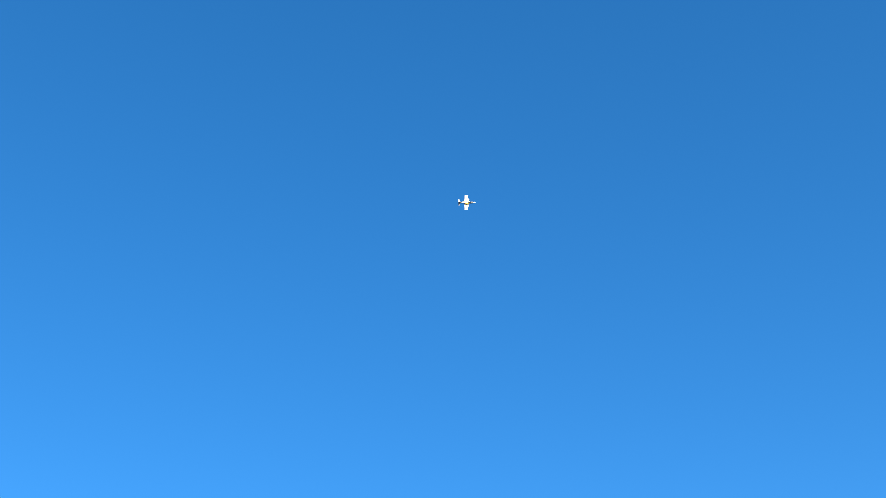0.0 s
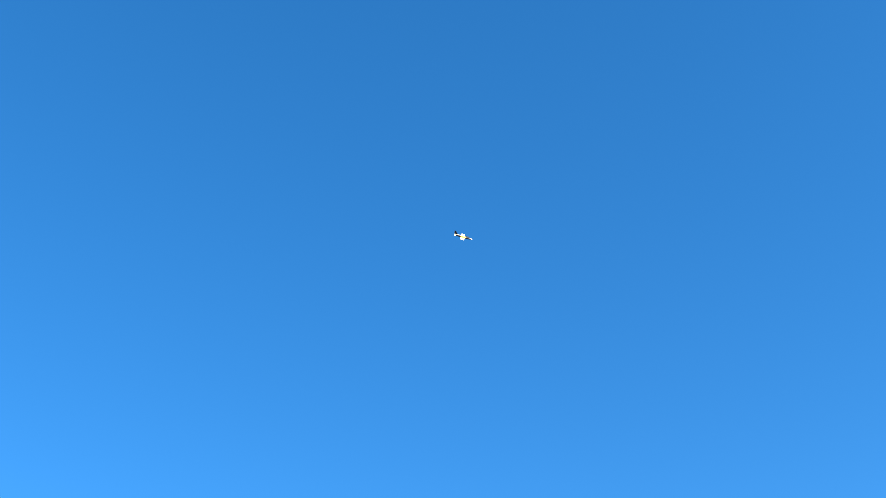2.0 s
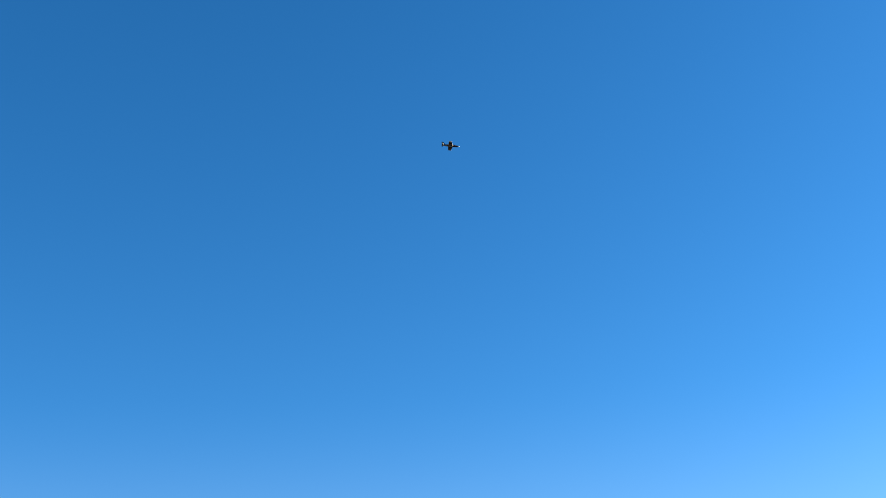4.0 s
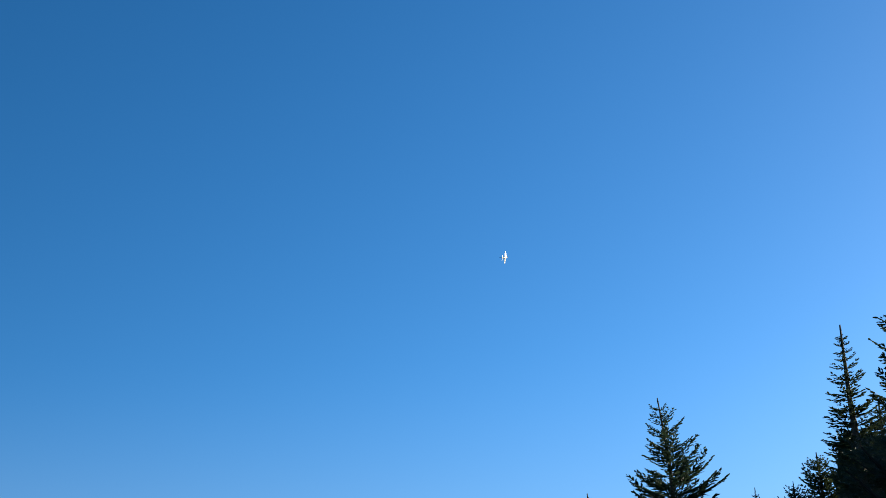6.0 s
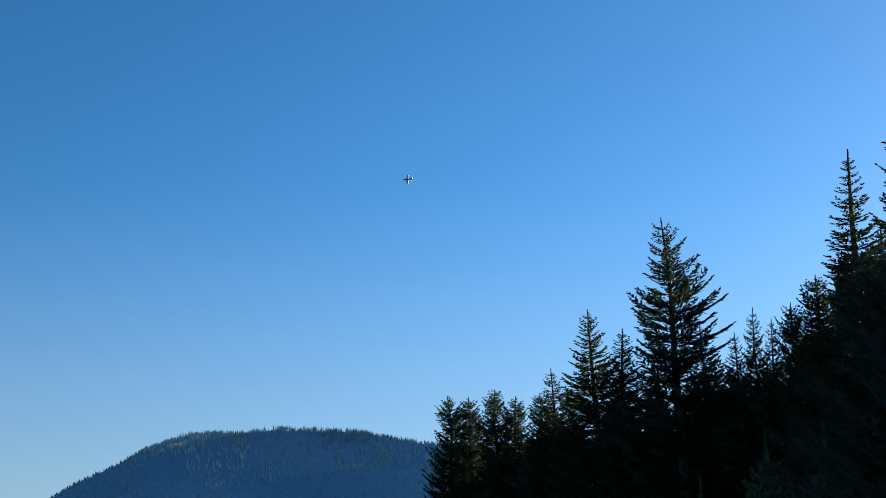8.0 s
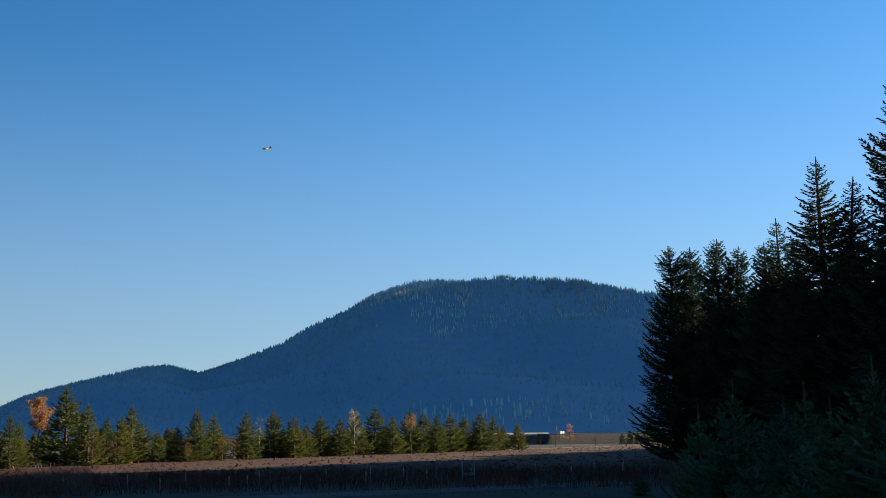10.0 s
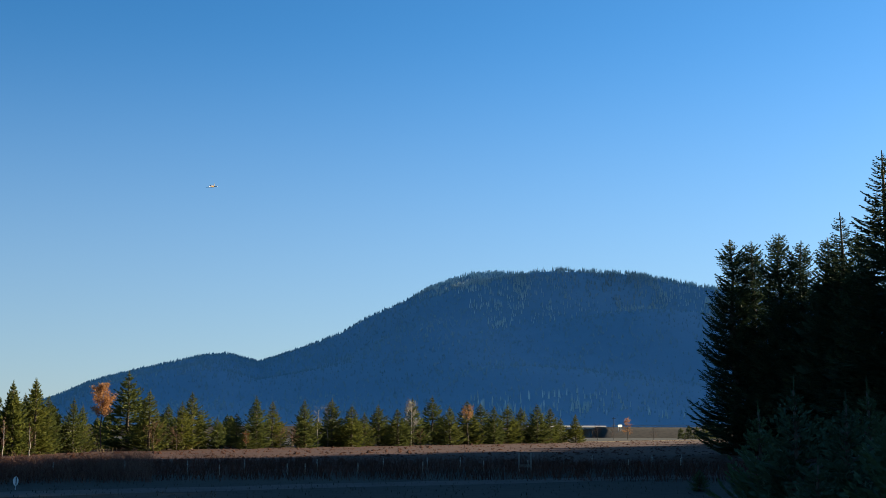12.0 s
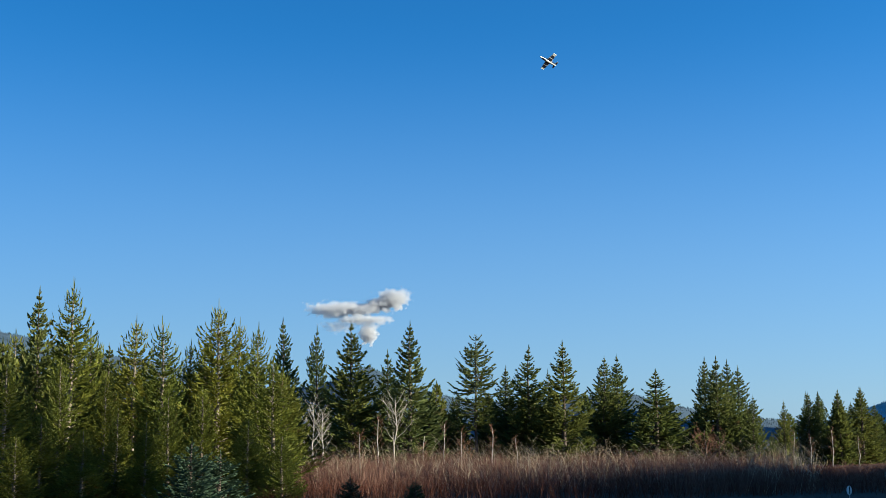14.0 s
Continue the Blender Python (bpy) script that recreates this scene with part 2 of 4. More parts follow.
def conifer_parts(style, height, radius, seed):
    """Trunk, limbs and needles: whorls of limbs that sag and turn up, each a two-sided spray of twigs."""
    rnd = random.Random(seed)
    whorls, limbs, base, low, high, sag, upturn, power, gap, tl, tw, subs, lost = CONIFER[style]
    trunk, branch, crown = Soup(), Soup(), Soup()
    lean = [(rnd.uniform(-1, 1) * 0.005 * height, rnd.uniform(-1, 1) * 0.005 * height) for _ in range(7)]
    rb = height * 0.011 + 0.03
    axis = [Vector((lean[i][0] * (i > 0), lean[i][1] * (i > 0), height * i / 6 - (0.15 if i == 0 else 0))) for i in range(7)]
    up = Vector((0, 0, 1))

    def at(z):
        u = max(0, min(0.999, z / height)) * 6
        i = int(u)
        return axis[i].lerp(axis[i + 1], u - i)

    def any_way():
        return Vector((rnd.uniform(-1, 1), rnd.uniform(-1, 1), rnd.uniform(-1, 1)))

    def blade(p, way, length, width):
        face = way.cross(any_way())
        if face.length < 1e-4:
            return
        face = face.normalized() * width
        mid = p + way * (length * 0.4)
        crown.add([p, mid - face, p + way * length, mid + face], [(0, 1, 2, 3)])

    trunk.tube(axis, [rb * (1 - 0.95 * i / 6) + 0.008 for i in range(7)], 7)
    lobes = [rnd.uniform(0.72, 1.15) for _ in range(11)]
    tiers = [rnd.uniform(0.82, 1.1) for _ in range(13)]
    for w in range(whorls):
        u = max(0.0, min(0.985, (w + rnd.uniform(-0.35, 0.35)) / whorls))
        z = height * (base + (0.98 - base) * u)
        reach = radius * ((1 - u) ** power) * min(1.0, 0.8 + u * 2.4) * tiers[int(u * 12.99)] + 0.004 * height
        turn = rnd.uniform(0, 6.28)
        for b in range(limbs):
            if rnd.random() < lost:
                continue
            a = turn + 6.283 * b / limbs + rnd.uniform(-0.4, 0.4)
            lobe = lobes[int((a % 6.283) / 6.283 * 10.99)]
            length = 1.08 * reach * rnd.uniform(0.7, 1.1) * (0.5 + 0.5 * lobe)
            if rnd.random() < 0.06:
                length *= 1.12
            out = Vector((math.cos(a), math.sin(a), 0))
            side = Vector((-out.y, out.x, 0))
            rise = low + (high - low) * u ** 1.3 + rnd.uniform(-0.22, 0.2)
            dip, lift = sag * rnd.uniform(0.5, 1.5) * (1 - 0.7 * u), upturn * rnd.uniform(0.7, 1.3)
            flat = 1 / math.sqrt(1 + 0.35 * max(0, rise) ** 2)
            bend = side * (length * rnd.uniform(-0.14, 0.14))
            p0 = at(min(height * 0.985, z))

            def on(s):
                return p0 + out * (length * flat * s) + bend * (s * s) + up * (length * flat * (rise * s - dip * s * s + lift * s * s * s))

            if style != "inner" and length > 0.015 * height:
                branch.tube([on(0), on(0.55)], [0.008 * length + 0.008, 0.004 * length + 0.004], 3, False)
            fine = tw * min(1.0, 0.4 + 1.8 * length / radius)
            n = max(3 if style == "inner" else 5, int(length / gap))
            for k in range(n):
                s = 0.1 + 0.9 * (k + rnd.random()) / n
                fwd = (on(min(1.0, s + 0.05)) - on(s - 0.05)).normalized()
                flank = 1 if k % 2 else -1
                way = (fwd * rnd.uniform(0.75, 1.1) + side * (flank * rnd.uniform(0.45, 0.95)) + up * rnd.uniform(-0.22, 0.16)).normalized()
                ln = length * tl * (1.12 - 0.85 * s) * rnd.uniform(0.7, 1.2) + 1.5 * fine
                root = on(s)
                blade(root, way, ln, fine)
                if k % 2 == 0 and style != "inner":
                    blade(root, (fwd + any_way() * 0.3).normalized(), ln * 0.8 + fine, fine)
                for q in range(subs):
                    t = (q + 0.3 + 0.6 * rnd.random()) / (subs + 0.3)
                    d = (way + side * rnd.uniform(-0.75, 0.75) + fwd * 0.3 + up * rnd.uniform(-0.5, 0.3)).normalized()
                    blade(root + way * (ln * t), d, ln * (0.62 - 0.2 * t) + fine, fine * 0.9)
            fwd = (on(1.0) - on(0.9)).normalized()
            blade(on(0.93), fwd, length * 0.1 + 3 * fine, fine * 0.7)
            if style == "near" and u > 0.25:
                # upright shoot at the limb's end
                tip = on(0.97)
                shoot = (fwd + up * 1.2).normalized()
                ln = height * rnd.uniform(0.025, 0.05)
                blade(tip, shoot, ln, tw * 0.7)
    # leader and the shoots round it
    candle = {"near": 0.085, "young": 0.055, "deep": 0.05, "fill": 0.05, "sapling": 0.1}.get(style, 0.022)
    tip = at(height) - up * (0.02 * height)
    for k in range(3):
        blade(tip, (up + any_way() * 0.04).normalized(), candle * height, 0.5 * tw)
    for k in range(10):
        blade(at(height * (1 - 0.05 * k / 10)) - up * 0.015 * height, (up + any_way().normalized() * 0.75 + up * 0.3).normalized(), height * 0.5 * candle * rnd.uniform(0.6, 1.1), 0.55 * tw)
    return trunk.out(), branch.out(), crown.out()


BUILT = {}
STYLES = {
    "f": ("fir_tree", "fir", M_FIR, "tall dark fir tree with upswept limbs in the wood", "fir tree"),
    "g": ("fir_tree", "great", M_FIR, "broad tall dark fir tree with ragged drooping limbs", "fir tree"),
    "c": ("cedar_tree", "cedar", M_FIR, "dark dense cedar tree foliage down to the ground", "cedar tree"),
    "p": ("fir_tree", "slim", M_FIR, "slim open-crowned dark fir tree at the wood's edge", "fir tree"),
    "y": ("young_fir_tree", "young", M_FIELDFIR, "sunlit yellow-green young fir tree beside the field", "fir tree"),
    "d": ("spruce_tree", "deep", M_DEEP, "deep green bushy spruce tree beside the field", "spruce tree"),
    "i": ("fir_tree", "inner", M_FIR, "dark fir tree filling out the wood and its shade", "fir tree"),
    "n": ("young_fir_tree", "near", M_YOUNG, "sunlit yellow-green bushy young fir tree in a thicket", "fir tree"),
    "s": ("pine_tree", "sparse", M_DEEP, "sparse-crowned pine tree with bare lower trunk", "pine tree"),
    "h": ("fir_sapling", "sapling", M_SHADEFIR, "small dark fir sapling in deep shade", "fir sapling"),
    "j": ("fir_sapling", "sapling", M_FIR, "dark green fir sapling in shade before a thicket", "fir sapling"),
    "q": ("young_fir_tree", "fill", M_FIELDFIR, "small yellow-green young fir tree behind taller ones", "fir tree"),
    "e": ("spruce_tree", "fill", M_DEEP, "small deep green spruce tree behind taller ones", "spruce tree"),
}
VARIANTS = {"f": 4, "g": 2, "c": 3, "p": 1, "y": 6, "d": 5, "i": 3, "n": 4, "h": 2, "s": 1, "q": 3, "e": 3, "j": 2}
SIZES = {"fir": (33, 3.6), "great": (33, 4.8), "cedar": (30, 3.0), "slim": (32, 2.8), "inner": (24, 3.2), "near": (8, 1.9), "young": (8, 1.9), "deep": (8, 2.0), "fill": (5, 1.6), "sparse": (10.5, 2.2), "sapling": (2.5, 1.0)}
COUNT = {}


def plant(az, dist, height, radius, key, group=""):
    name, style, mat, label, category = STYLES[key]
    COUNT[key] = COUNT.get(key, -1) + 1
    variant = (key, COUNT[key] % VARIANTS[key])
    h0, r0 = SIZES[style]
    p = spot(az, dist)
    p.z = ground_z(p.x, p.y) - 0.05
    rnd = random.Random(int(az * 100) + int(dist * 7))
    place = Matrix.Translation(p) @ pose(0, 0, 0, 0, 0, rnd.uniform(0, 360)) @ Matrix.Diagonal((radius / r0, radius / r0, height / h0, 1))
    if variant not in BUILT:
        ob = thing(name, place, label, category, group)
        t, b, c = conifer_parts(style, h0, r0, hash_seed(variant))
        bark = M_TAN_BARK if key == "n" else M_BARK
        part("trunk", t, bark, ob, "", True)
        part("branchwork", b, bark, ob)["kind"] = "stuff"
        part("crown", c, mat, ob)
        BUILT[variant] = ob
    else:
        ob = copy_thing(BUILT[variant], place)
        ob.matrix_basis = place
        tagged(ob, label, category, group)
    return ob


def hash_seed(variant):
    return 17 * ord(variant[0]) + 101 * variant[1]


# ---- ground ----
def ground_sheet():
    ring = [0, 4, 8, 12, 16, 20, 26, 40, 70, 110, 160, 240, 400, 800, 1600, 3000, 4800]
    n = 72
    v, f = [Vector((0, 0, ground_z(0, 0)))], []
    for r in ring[1:]:
        for k in range(n):
            x, y = r * math.cos(6.2832 * k / n), r * math.sin(6.2832 * k / n)
            v.append(Vector((x, y, ground_z(x, y))))
    for k in range(n):
        f.append((0, 1 + k, 1 + (k + 1) % n))
    for i in range(len(ring) - 2):
        for k in range(n):
            a, b = 1 + i * n + k, 1 + i * n + (k + 1) % n
            f.append((a, a + n, b + n, b))
    return v, f


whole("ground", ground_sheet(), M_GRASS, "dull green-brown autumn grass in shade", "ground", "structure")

U, N = Vector((0.84, 0.543, 0)), Vector((-0.543, 0.84, 0))   # along the track, and away from the eye


def strip(s0, s1, n0, n1, z, step=6.0, wobble=0.5, seed=3):
    """A flat strip of ground with uneven edges; n0, n1 are (at s0, at s1)."""
    rnd = random.Random(seed)
    v, f, k = [], [], int((s1 - s0) / step)
    for i in range(k + 1):
        t = i / k
        s = s0 + (s1 - s0) * t
        for a in (n0, n1):
            p = U * s + N * (a[0] + (a[1] - a[0]) * t + rnd.uniform(-wobble, wobble))
            v.append(Vector((p.x, p.y, z)))
    for i in range(k):
        f.append((2 * i, 2 * i + 2, 2 * i + 3, 2 * i + 1))
    return v, f


whole("field", strip(-60, 330, (62, 62), (96, 250), 0.03, 8, 1.5), M_SOIL, "brown ploughed field with clods", "field", "structure")
whole("verge", strip(-40, 330, (93, 244), (96.5, 250), 0.045, 5, 1.2, 5), M_VERGE, "straw-coloured dry grass verge along the young trees", "verge", "structure")
whole("road", strip(-120, 260, (46, 46), (49.6, 49.6), 0.012, 2.5, 0.35, 7), M_GRAVEL, "pale gravel farm track", "track", "structure")


# ---- hills ----
def bump_at(x, y, s, seed=0):
    return noise.noise(Vector((x / s, y / s, seed)))


def hill(az0, az1, ridge, near, far, seed, rough=0.05, steps=64):
    """A slope from near to far whose skyline keeps the given (heading, elevation) pairs."""
    az_r, el_r = [a for a, _ in ridge], [e for _, e in ridge]
    v, f, rows = [], [], 26
    for i in range(steps + 1):
        az = az0 + (az1 - az0) * i / steps
        top = EYE_Z + far * math.tan(radians(float(np.interp(az, az_r, el_r))))
        for j in range(rows + 2):
            t = j / rows
            r = near + (far - near) * t
            p = spot(az, r)
            if j <= rows:
                s = t * t * (3 - 2 * t)
                s = 0.75 * s + 0.25 * t
                z = top * s + top * rough * math.sin(math.pi * min(t, 1)) * 3 * bump_at(p.x, p.y, 260, seed)
            else:
                z = top * 0.8
            v.append(Vector((p.x, p.y, z - 1.0)))
    m = rows + 2
    for i in range(steps):
        for j in range(m - 1):
            a = i * m + j
            f.append((a, a + m, a + m + 1, a + 1))
    return v, f, m


def clothe(v, m, count, size, seed, steps=64, ridge_share=0.12):
    """Conifers over a slope, each a six-sided ragged cone; a denser row along the skyline."""
    rnd = random.Random(seed)
    soup = Soup()
    for k in range(count):
        i = rnd.random() * (steps - 0.001)
        j = (m - 2 - rnd.random() * 0.9) if rnd.random() < ridge_share else 1 + (rnd.random() ** 0.75) * (m - 3)
        i0, j0 = int(i), min(int(j), m - 3)
        a, b = v[i0 * m + j0], v[(i0 + 1) * m + j0]
        c, d = v[i0 * m + j0 + 1], v[(i0 + 1) * m + j0 + 1]
        p = a.lerp(b, i - i0).lerp(c.lerp(d, i - i0), min(1, j - j0))
        h = size * rnd.uniform(0.5, 1.15) * (1.25 if rnd.random() < 0.06 else 1) * (0.45 + 0.55 * j / m)
        if j > m - 3.2:
            clump = noise.noise(Vector((p.x / 40, p.y / 40, seed)))
            h *= 0.75 + 0.45 * rnd.random() + 0.6 * max(0, clump)
        r, w = h * rnd.uniform(0.17, 0.27), rnd.uniform(0, 6)
        base = [p + Vector((r * math.cos(w + q * 1.2566), r * math.sin(w + q * 1.2566), h * (0.08 + 0.12 * (q % 2)))) for q in range(5)]
        soup.add(base + [p + Vector((rnd.uniform(-0.1, 0.1) * r, 0, h))], [(q, (q + 1) % 5, 5) for q in range(5)])
    return soup.out()


MAIN_RIDGE = [(-60, 2.0), (-45, 4.0), (-30, 5.4), (-20, 5.7), (-13.3, 5.95), (-11.3, 6.22), (-9.5, 6.47), (-6.9, 6.7), (-4.6, 6.86), (-2.2, 6.84),
              (-0.4, 6.2), (1.1, 5.4), (2.4, 4.8), (3.7, 4.05), (5.8, 3.35), (7.5, 2.83), (8.3, 3.2), (9.9, 3.1), (11.3, 2.75),
              (13.1, 2.35), (14.8, 1.9), (16.6, 1.05), (18.5, 0.5), (20.0, 0.1)]
FAR_RIDGE = [(14, 0.5), (18, 0.55), (20, 0.6), (21.2, 0.75), (23, 1.0), (24.8, 1.2), (27.3, 2.0), (28.8, 1.75), (31, 1.6), (34, 1.5), (36.5, 2.1),
             (37.9, 2.6), (38.6, 3.2), (39.7, 3.0), (41.2, 2.1), (44, 2.2), (48, 3.2), (52, 3.9), (55, 4.6), (60, 4.8), (75, 3.0), (90, 1.5), (120, 1.0)]
hv, hf, hm = hill(-60, 20, MAIN_RIDGE, 900, 2700, 4)
mountain = whole("mountain", (hv, hf), M_HAZED_HILL, "forested mountain beyond the valley, haze blue put into its colour", "mountain", "structure", smooth=True)
whole("mountain_forest", clothe(hv, hm, 42000, 7.0, 8, ridge_share=0.2), M_HAZED_FIR, "conifer forest covering the mountain, paled and blued as by haze", "forest", "stuff")
# unseen ridge, added to keep the sun off the main mountain's slope
SHADE_RIDGE = [(-68, 7), (-66, 9.5), (-63, 12.8), (-60, 14.5), (-57, 14.9), (-54, 15.0), (-51, 15.0), (-50.2, 15.0), (-49.6, 14.0), (-48.8, 12.9), (-48.1, 13.2), (-47.3, 14.9), (-44, 14.9), (-41, 14.2), (-38, 8), (-36.4, 2), (-36, 1)]
sv, sf, sm = hill(-68, -36, SHADE_RIDGE, 4600, 7300, 15)
whole("mountain", (sv, sf), M_HAZED_HILL, "unseen mountain added on the sunward side to shade the far slope", "mountain", "structure", smooth=True)
gv, gf, gm = hill(14, 120, FAR_RIDGE, 2200, 4300, 9, 0.04)
whole("hill", (gv, gf), M_HAZED_RIDGE, "distant forested ridge, haze put into its colour", "hill", "structure", smooth=True)
whole("hill_forest", clothe(gv, gm, 18000, 7.5, 12), M_HAZED_RIDGEFIR, "distant conifers on the ridge, blued for haze", "forest", "stuff")


# ---- the wood and the other trees ----
WOOD_EDGE = [
    (-14.02, 122, 20.6, 4.2, 'c'),
    (-14.88, 123, 20.5, 4.2, 'c'),
    (-16.12, 120, 20.7, 4.4, 'c'),
    (-17.01, 119, 19.8, 4.1, 'c'),
    (-18.13, 114, 19.3, 4.0, 'c'),
    (-18.78, 112, 21.1, 4.8, 'f'),
    (-19.49, 110, 19.0, 3.9, 'c'),
    (-20.64, 104, 24.7, 5.7, 'f'),
    (-22.12, 100, 22.0, 5.1, 'f'),
    (-24.49, 90, 28.2, 6.9, 'g'),
    (-25.63, 98, 21.7, 4.3, 'f'),
    (-27.12, 95, 20.1, 3.5, 'f'),
    (-28.05, 98, 22.5, 3.3, 'f'),
    (-28.80, 92, 20.4, 2.9, 'f'),
    (-29.75, 90, 21.0, 3.2, 'c'),
    (-31.03, 87, 22.1, 4.3, 'c'),
    (-32.96, 82, 29.2, 5.1, 'p'),
    (-33.90, 86, 24.9, 6.4, 'f'),
    (-35.91, 80, 30.6, 6.9, 'g'),
    (-36.96, 79, 28.7, 5.6, 'f'),
    (-38.01, 78, 27.0, 4.8, 'g'),
]
FIELD_TREES_A = [
    (19.30, 115, 6.3, 1.4, 'd'),
    (18.83, 119, 6.4, 1.7, 'd'),
    (17.97, 124, 6.7, 1.8, 'y'),
    (17.08, 120, 6.8, 2.1, 'd'),
    (17.48, 122, 5.5, 1.6, 'd'),
    (16.24, 128, 2.7, 1.4, 'd'),
    (15.45, 124, 5.1, 1.9, 'd'),
    (15.05, 128, 4.6, 1.4, 'd'),
    (13.14, 136, 8.2, 3.6, 'd'),
    (12.22, 132, 6.2, 2.5, 'd'),
    (11.41, 138, 4.9, 1.9, 'd'),
    (10.35, 144, 6.3, 3.0, 'd'),
    (10.79, 136, 5.1, 1.9, 'y'),
    (9.24, 144, 3.6, 1.3, 'd'),
    (8.39, 149, 4.1, 2.1, 'd'),
    (7.94, 145, 2.2, 1.7, 'd'),
    (7.52, 149, 6.1, 2.2, 'd'),
    (6.81, 155, 5.6, 2.3, 'y'),
]
FIELD_TREES_B = [
    (5.35, 153, 5.8, 2.5, 'd'),
    (4.12, 161, 6.1, 2.9, 'd'),
    (4.23, 163, 2.9, 1.8, 'd'),
    (3.24, 161, 5.3, 2.5, 'y'),
    (2.65, 166, 4.4, 2.0, 'd'),
    (2.03, 172, 5.5, 2.9, 'd'),
    (1.15, 170, 5.0, 2.9, 'd'),
    (0.46, 176, 6.5, 2.9, 'd'),
    (-0.42, 183, 7.0, 3.3, 'y'),
    (-1.22, 180, 5.5, 2.5, 'd'),
    (-2.02, 187, 6.5, 3.3, 'd'),
    (-2.64, 193, 6.1, 3.3, 'd'),
    (-3.23, 190, 5.7, 2.6, 'd'),
    (-3.85, 197, 6.0, 3.1, 'y'),
    (-4.44, 203, 5.7, 2.8, 'd'),
    (-5.19, 202, 6.3, 2.7, 'd'),
    (-5.77, 208, 5.8, 2.8, 'd'),
    (-6.23, 214, 4.2, 2.0, 'd'),
    (-6.92, 213, 4.8, 1.9, 'y'),
]
MID_TREES_A = [
    (42.70, 98, 11.6, 2.6, 'd'),
    (41.17, 104, 11.5, 2.1, 'd'),
    (39.62, 96, 11.2, 3.3, 'y'),
    (37.96, 100, 9.3, 2.3, 'd'),
    (36.95, 95, 11.1, 3.2, 'd'),
    (34.96, 115, 6.1, 1.9, 'y'),
    (33.93, 100, 10.6, 2.3, 's'),
    (32.54, 104, 8.2, 2.5, 'y'),
    (31.52, 102, 9.7, 3.0, 'y'),
    (30.61, 106, 8.0, 2.2, 'y'),
    (29.94, 100, 9.9, 3.2, 'y'),
    (28.11, 104, 9.0, 2.6, 'd'),
    (27.52, 106, 9.2, 2.6, 'y'),
    (25.82, 102, 7.7, 3.6, 'y'),
    (25.18, 104, 5.5, 2.5, 'd'),
]
MID_TREES_B = [
    (23.62, 108, 9.0, 2.4, 'd'),
    (23.12, 104, 8.8, 2.5, 'd'),
    (22.63, 106, 8.6, 2.5, 'd'),
    (22.20, 108, 8.2, 2.5, 'y'),
    (21.59, 104, 5.7, 1.5, 'd'),
    (20.27, 110, 5.4, 1.3, 'y'),
    (20.81, 102, 2.8, 1.1, 'y'),
    (19.22, 114, 6.2, 2.0, 'd'),
    (18.80, 118, 6.2, 1.8, 'd'),
    (17.99, 114, 6.3, 2.0, 'd'),
    (17.04, 116, 6.6, 2.2, 'y'),
    (16.50, 120, 5.3, 1.7, 'd'),
]
NEAR_TREES = [
    (53.40, 55, 8.7, 1.9, 'd'),
    (51.99, 52, 8.5, 2.3, 'n'),
    (54.62, 46, 5.1, 1.9, 'n'),
    (49.26, 56, 7.5, 2.0, 'n'),
    (50.38, 60, 6.8, 2.2, 'd'),
    (48.07, 52, 7.1, 2.0, 'n'),
    (46.81, 57, 6.6, 1.7, 'n'),
    (45.59, 56, 8.2, 2.4, 'n'),
    (44.68, 60, 7.8, 1.8, 'n'),
    (43.84, 52, 6.9, 1.9, 'n'),
    (43.13, 50, 5.5, 1.8, 'n'),
    (55.93, 54, 6.5, 2.6, 'n'),
    (57.56, 56, 7.6, 2.6, 'n'),
]
SAPLINGS = [
    (46.70, 34, 2.4, 1.4, 'j'),
    (45.44, 36, 2.1, 1.5, 'j'),
    (39.63, 40, 1.3, 0.8, 'j'),
    (36.69, 42, 1.1, 0.7, 'j'),
    (53.12, 46, 3.3, 1.4, 'n'),
    (49.92, 46, 3.6, 1.1, 'n'),
    (51.33, 44, 2.8, 1.1, 'n'),
    (44.22, 48, 3.2, 1.1, 'n'),
    (42.70, 46, 2.6, 1.1, 'n'),
    (47.74, 48, 4.1, 1.2, 'n'),
    (48.69, 45, 3.1, 1.0, 'n'),
    (54.13, 43, 2.6, 1.1, 'n'),
    (46.26, 50, 4.4, 1.2, 'n'),
    (52.39, 50, 5.4, 1.2, 'n'),
    (50.46, 50, 5.0, 1.1, 'n'),
]

for row in WOOD_EDGE:
    plant(*row, group="wood at the field's edge")
rnd = random.Random(21)
# the wood goes on behind its edge and, out of view, round to the sun's side for shade
for k in range(190):
    x, y = rnd.uniform(30, 115), rnd.uniform(-25, 125)
    az, dist = -math.degrees(math.atan2(x, y)), math.hypot(x, y)
    edge = float(np.interp(-az, [14, 18, 20, 24.5, 30, 36, 50, 90], [124, 116, 106, 94, 92, 84, 66, 46]))
    if az > -15.2 or az < -80 or dist < edge:
        continue
    limit = float(np.interp(-az, [14, 18, 20, 23, 28, 31, 34, 36, 50, 90], [7.2, 7.2, 7.6, 9.5, 8.8, 11.2, 13.5, 15, 25, 32]))
    plant(az, dist, min(24 if az > -40 else 21, EYE_Z + dist * math.tan(radians(limit)) * rnd.uniform(0.8, 0.97)), rnd.uniform(3.2, 4.4), "i", "wood at the field's edge")
# firs out of view, added to shade the near pine and the foreground
for k in range(16):
    plant(rnd.uniform(-78, -52), rnd.uniform(40, 58), rnd.uniform(15, 18), rnd.uniform(3.0, 4.0), "i", "wood at the field's edge")
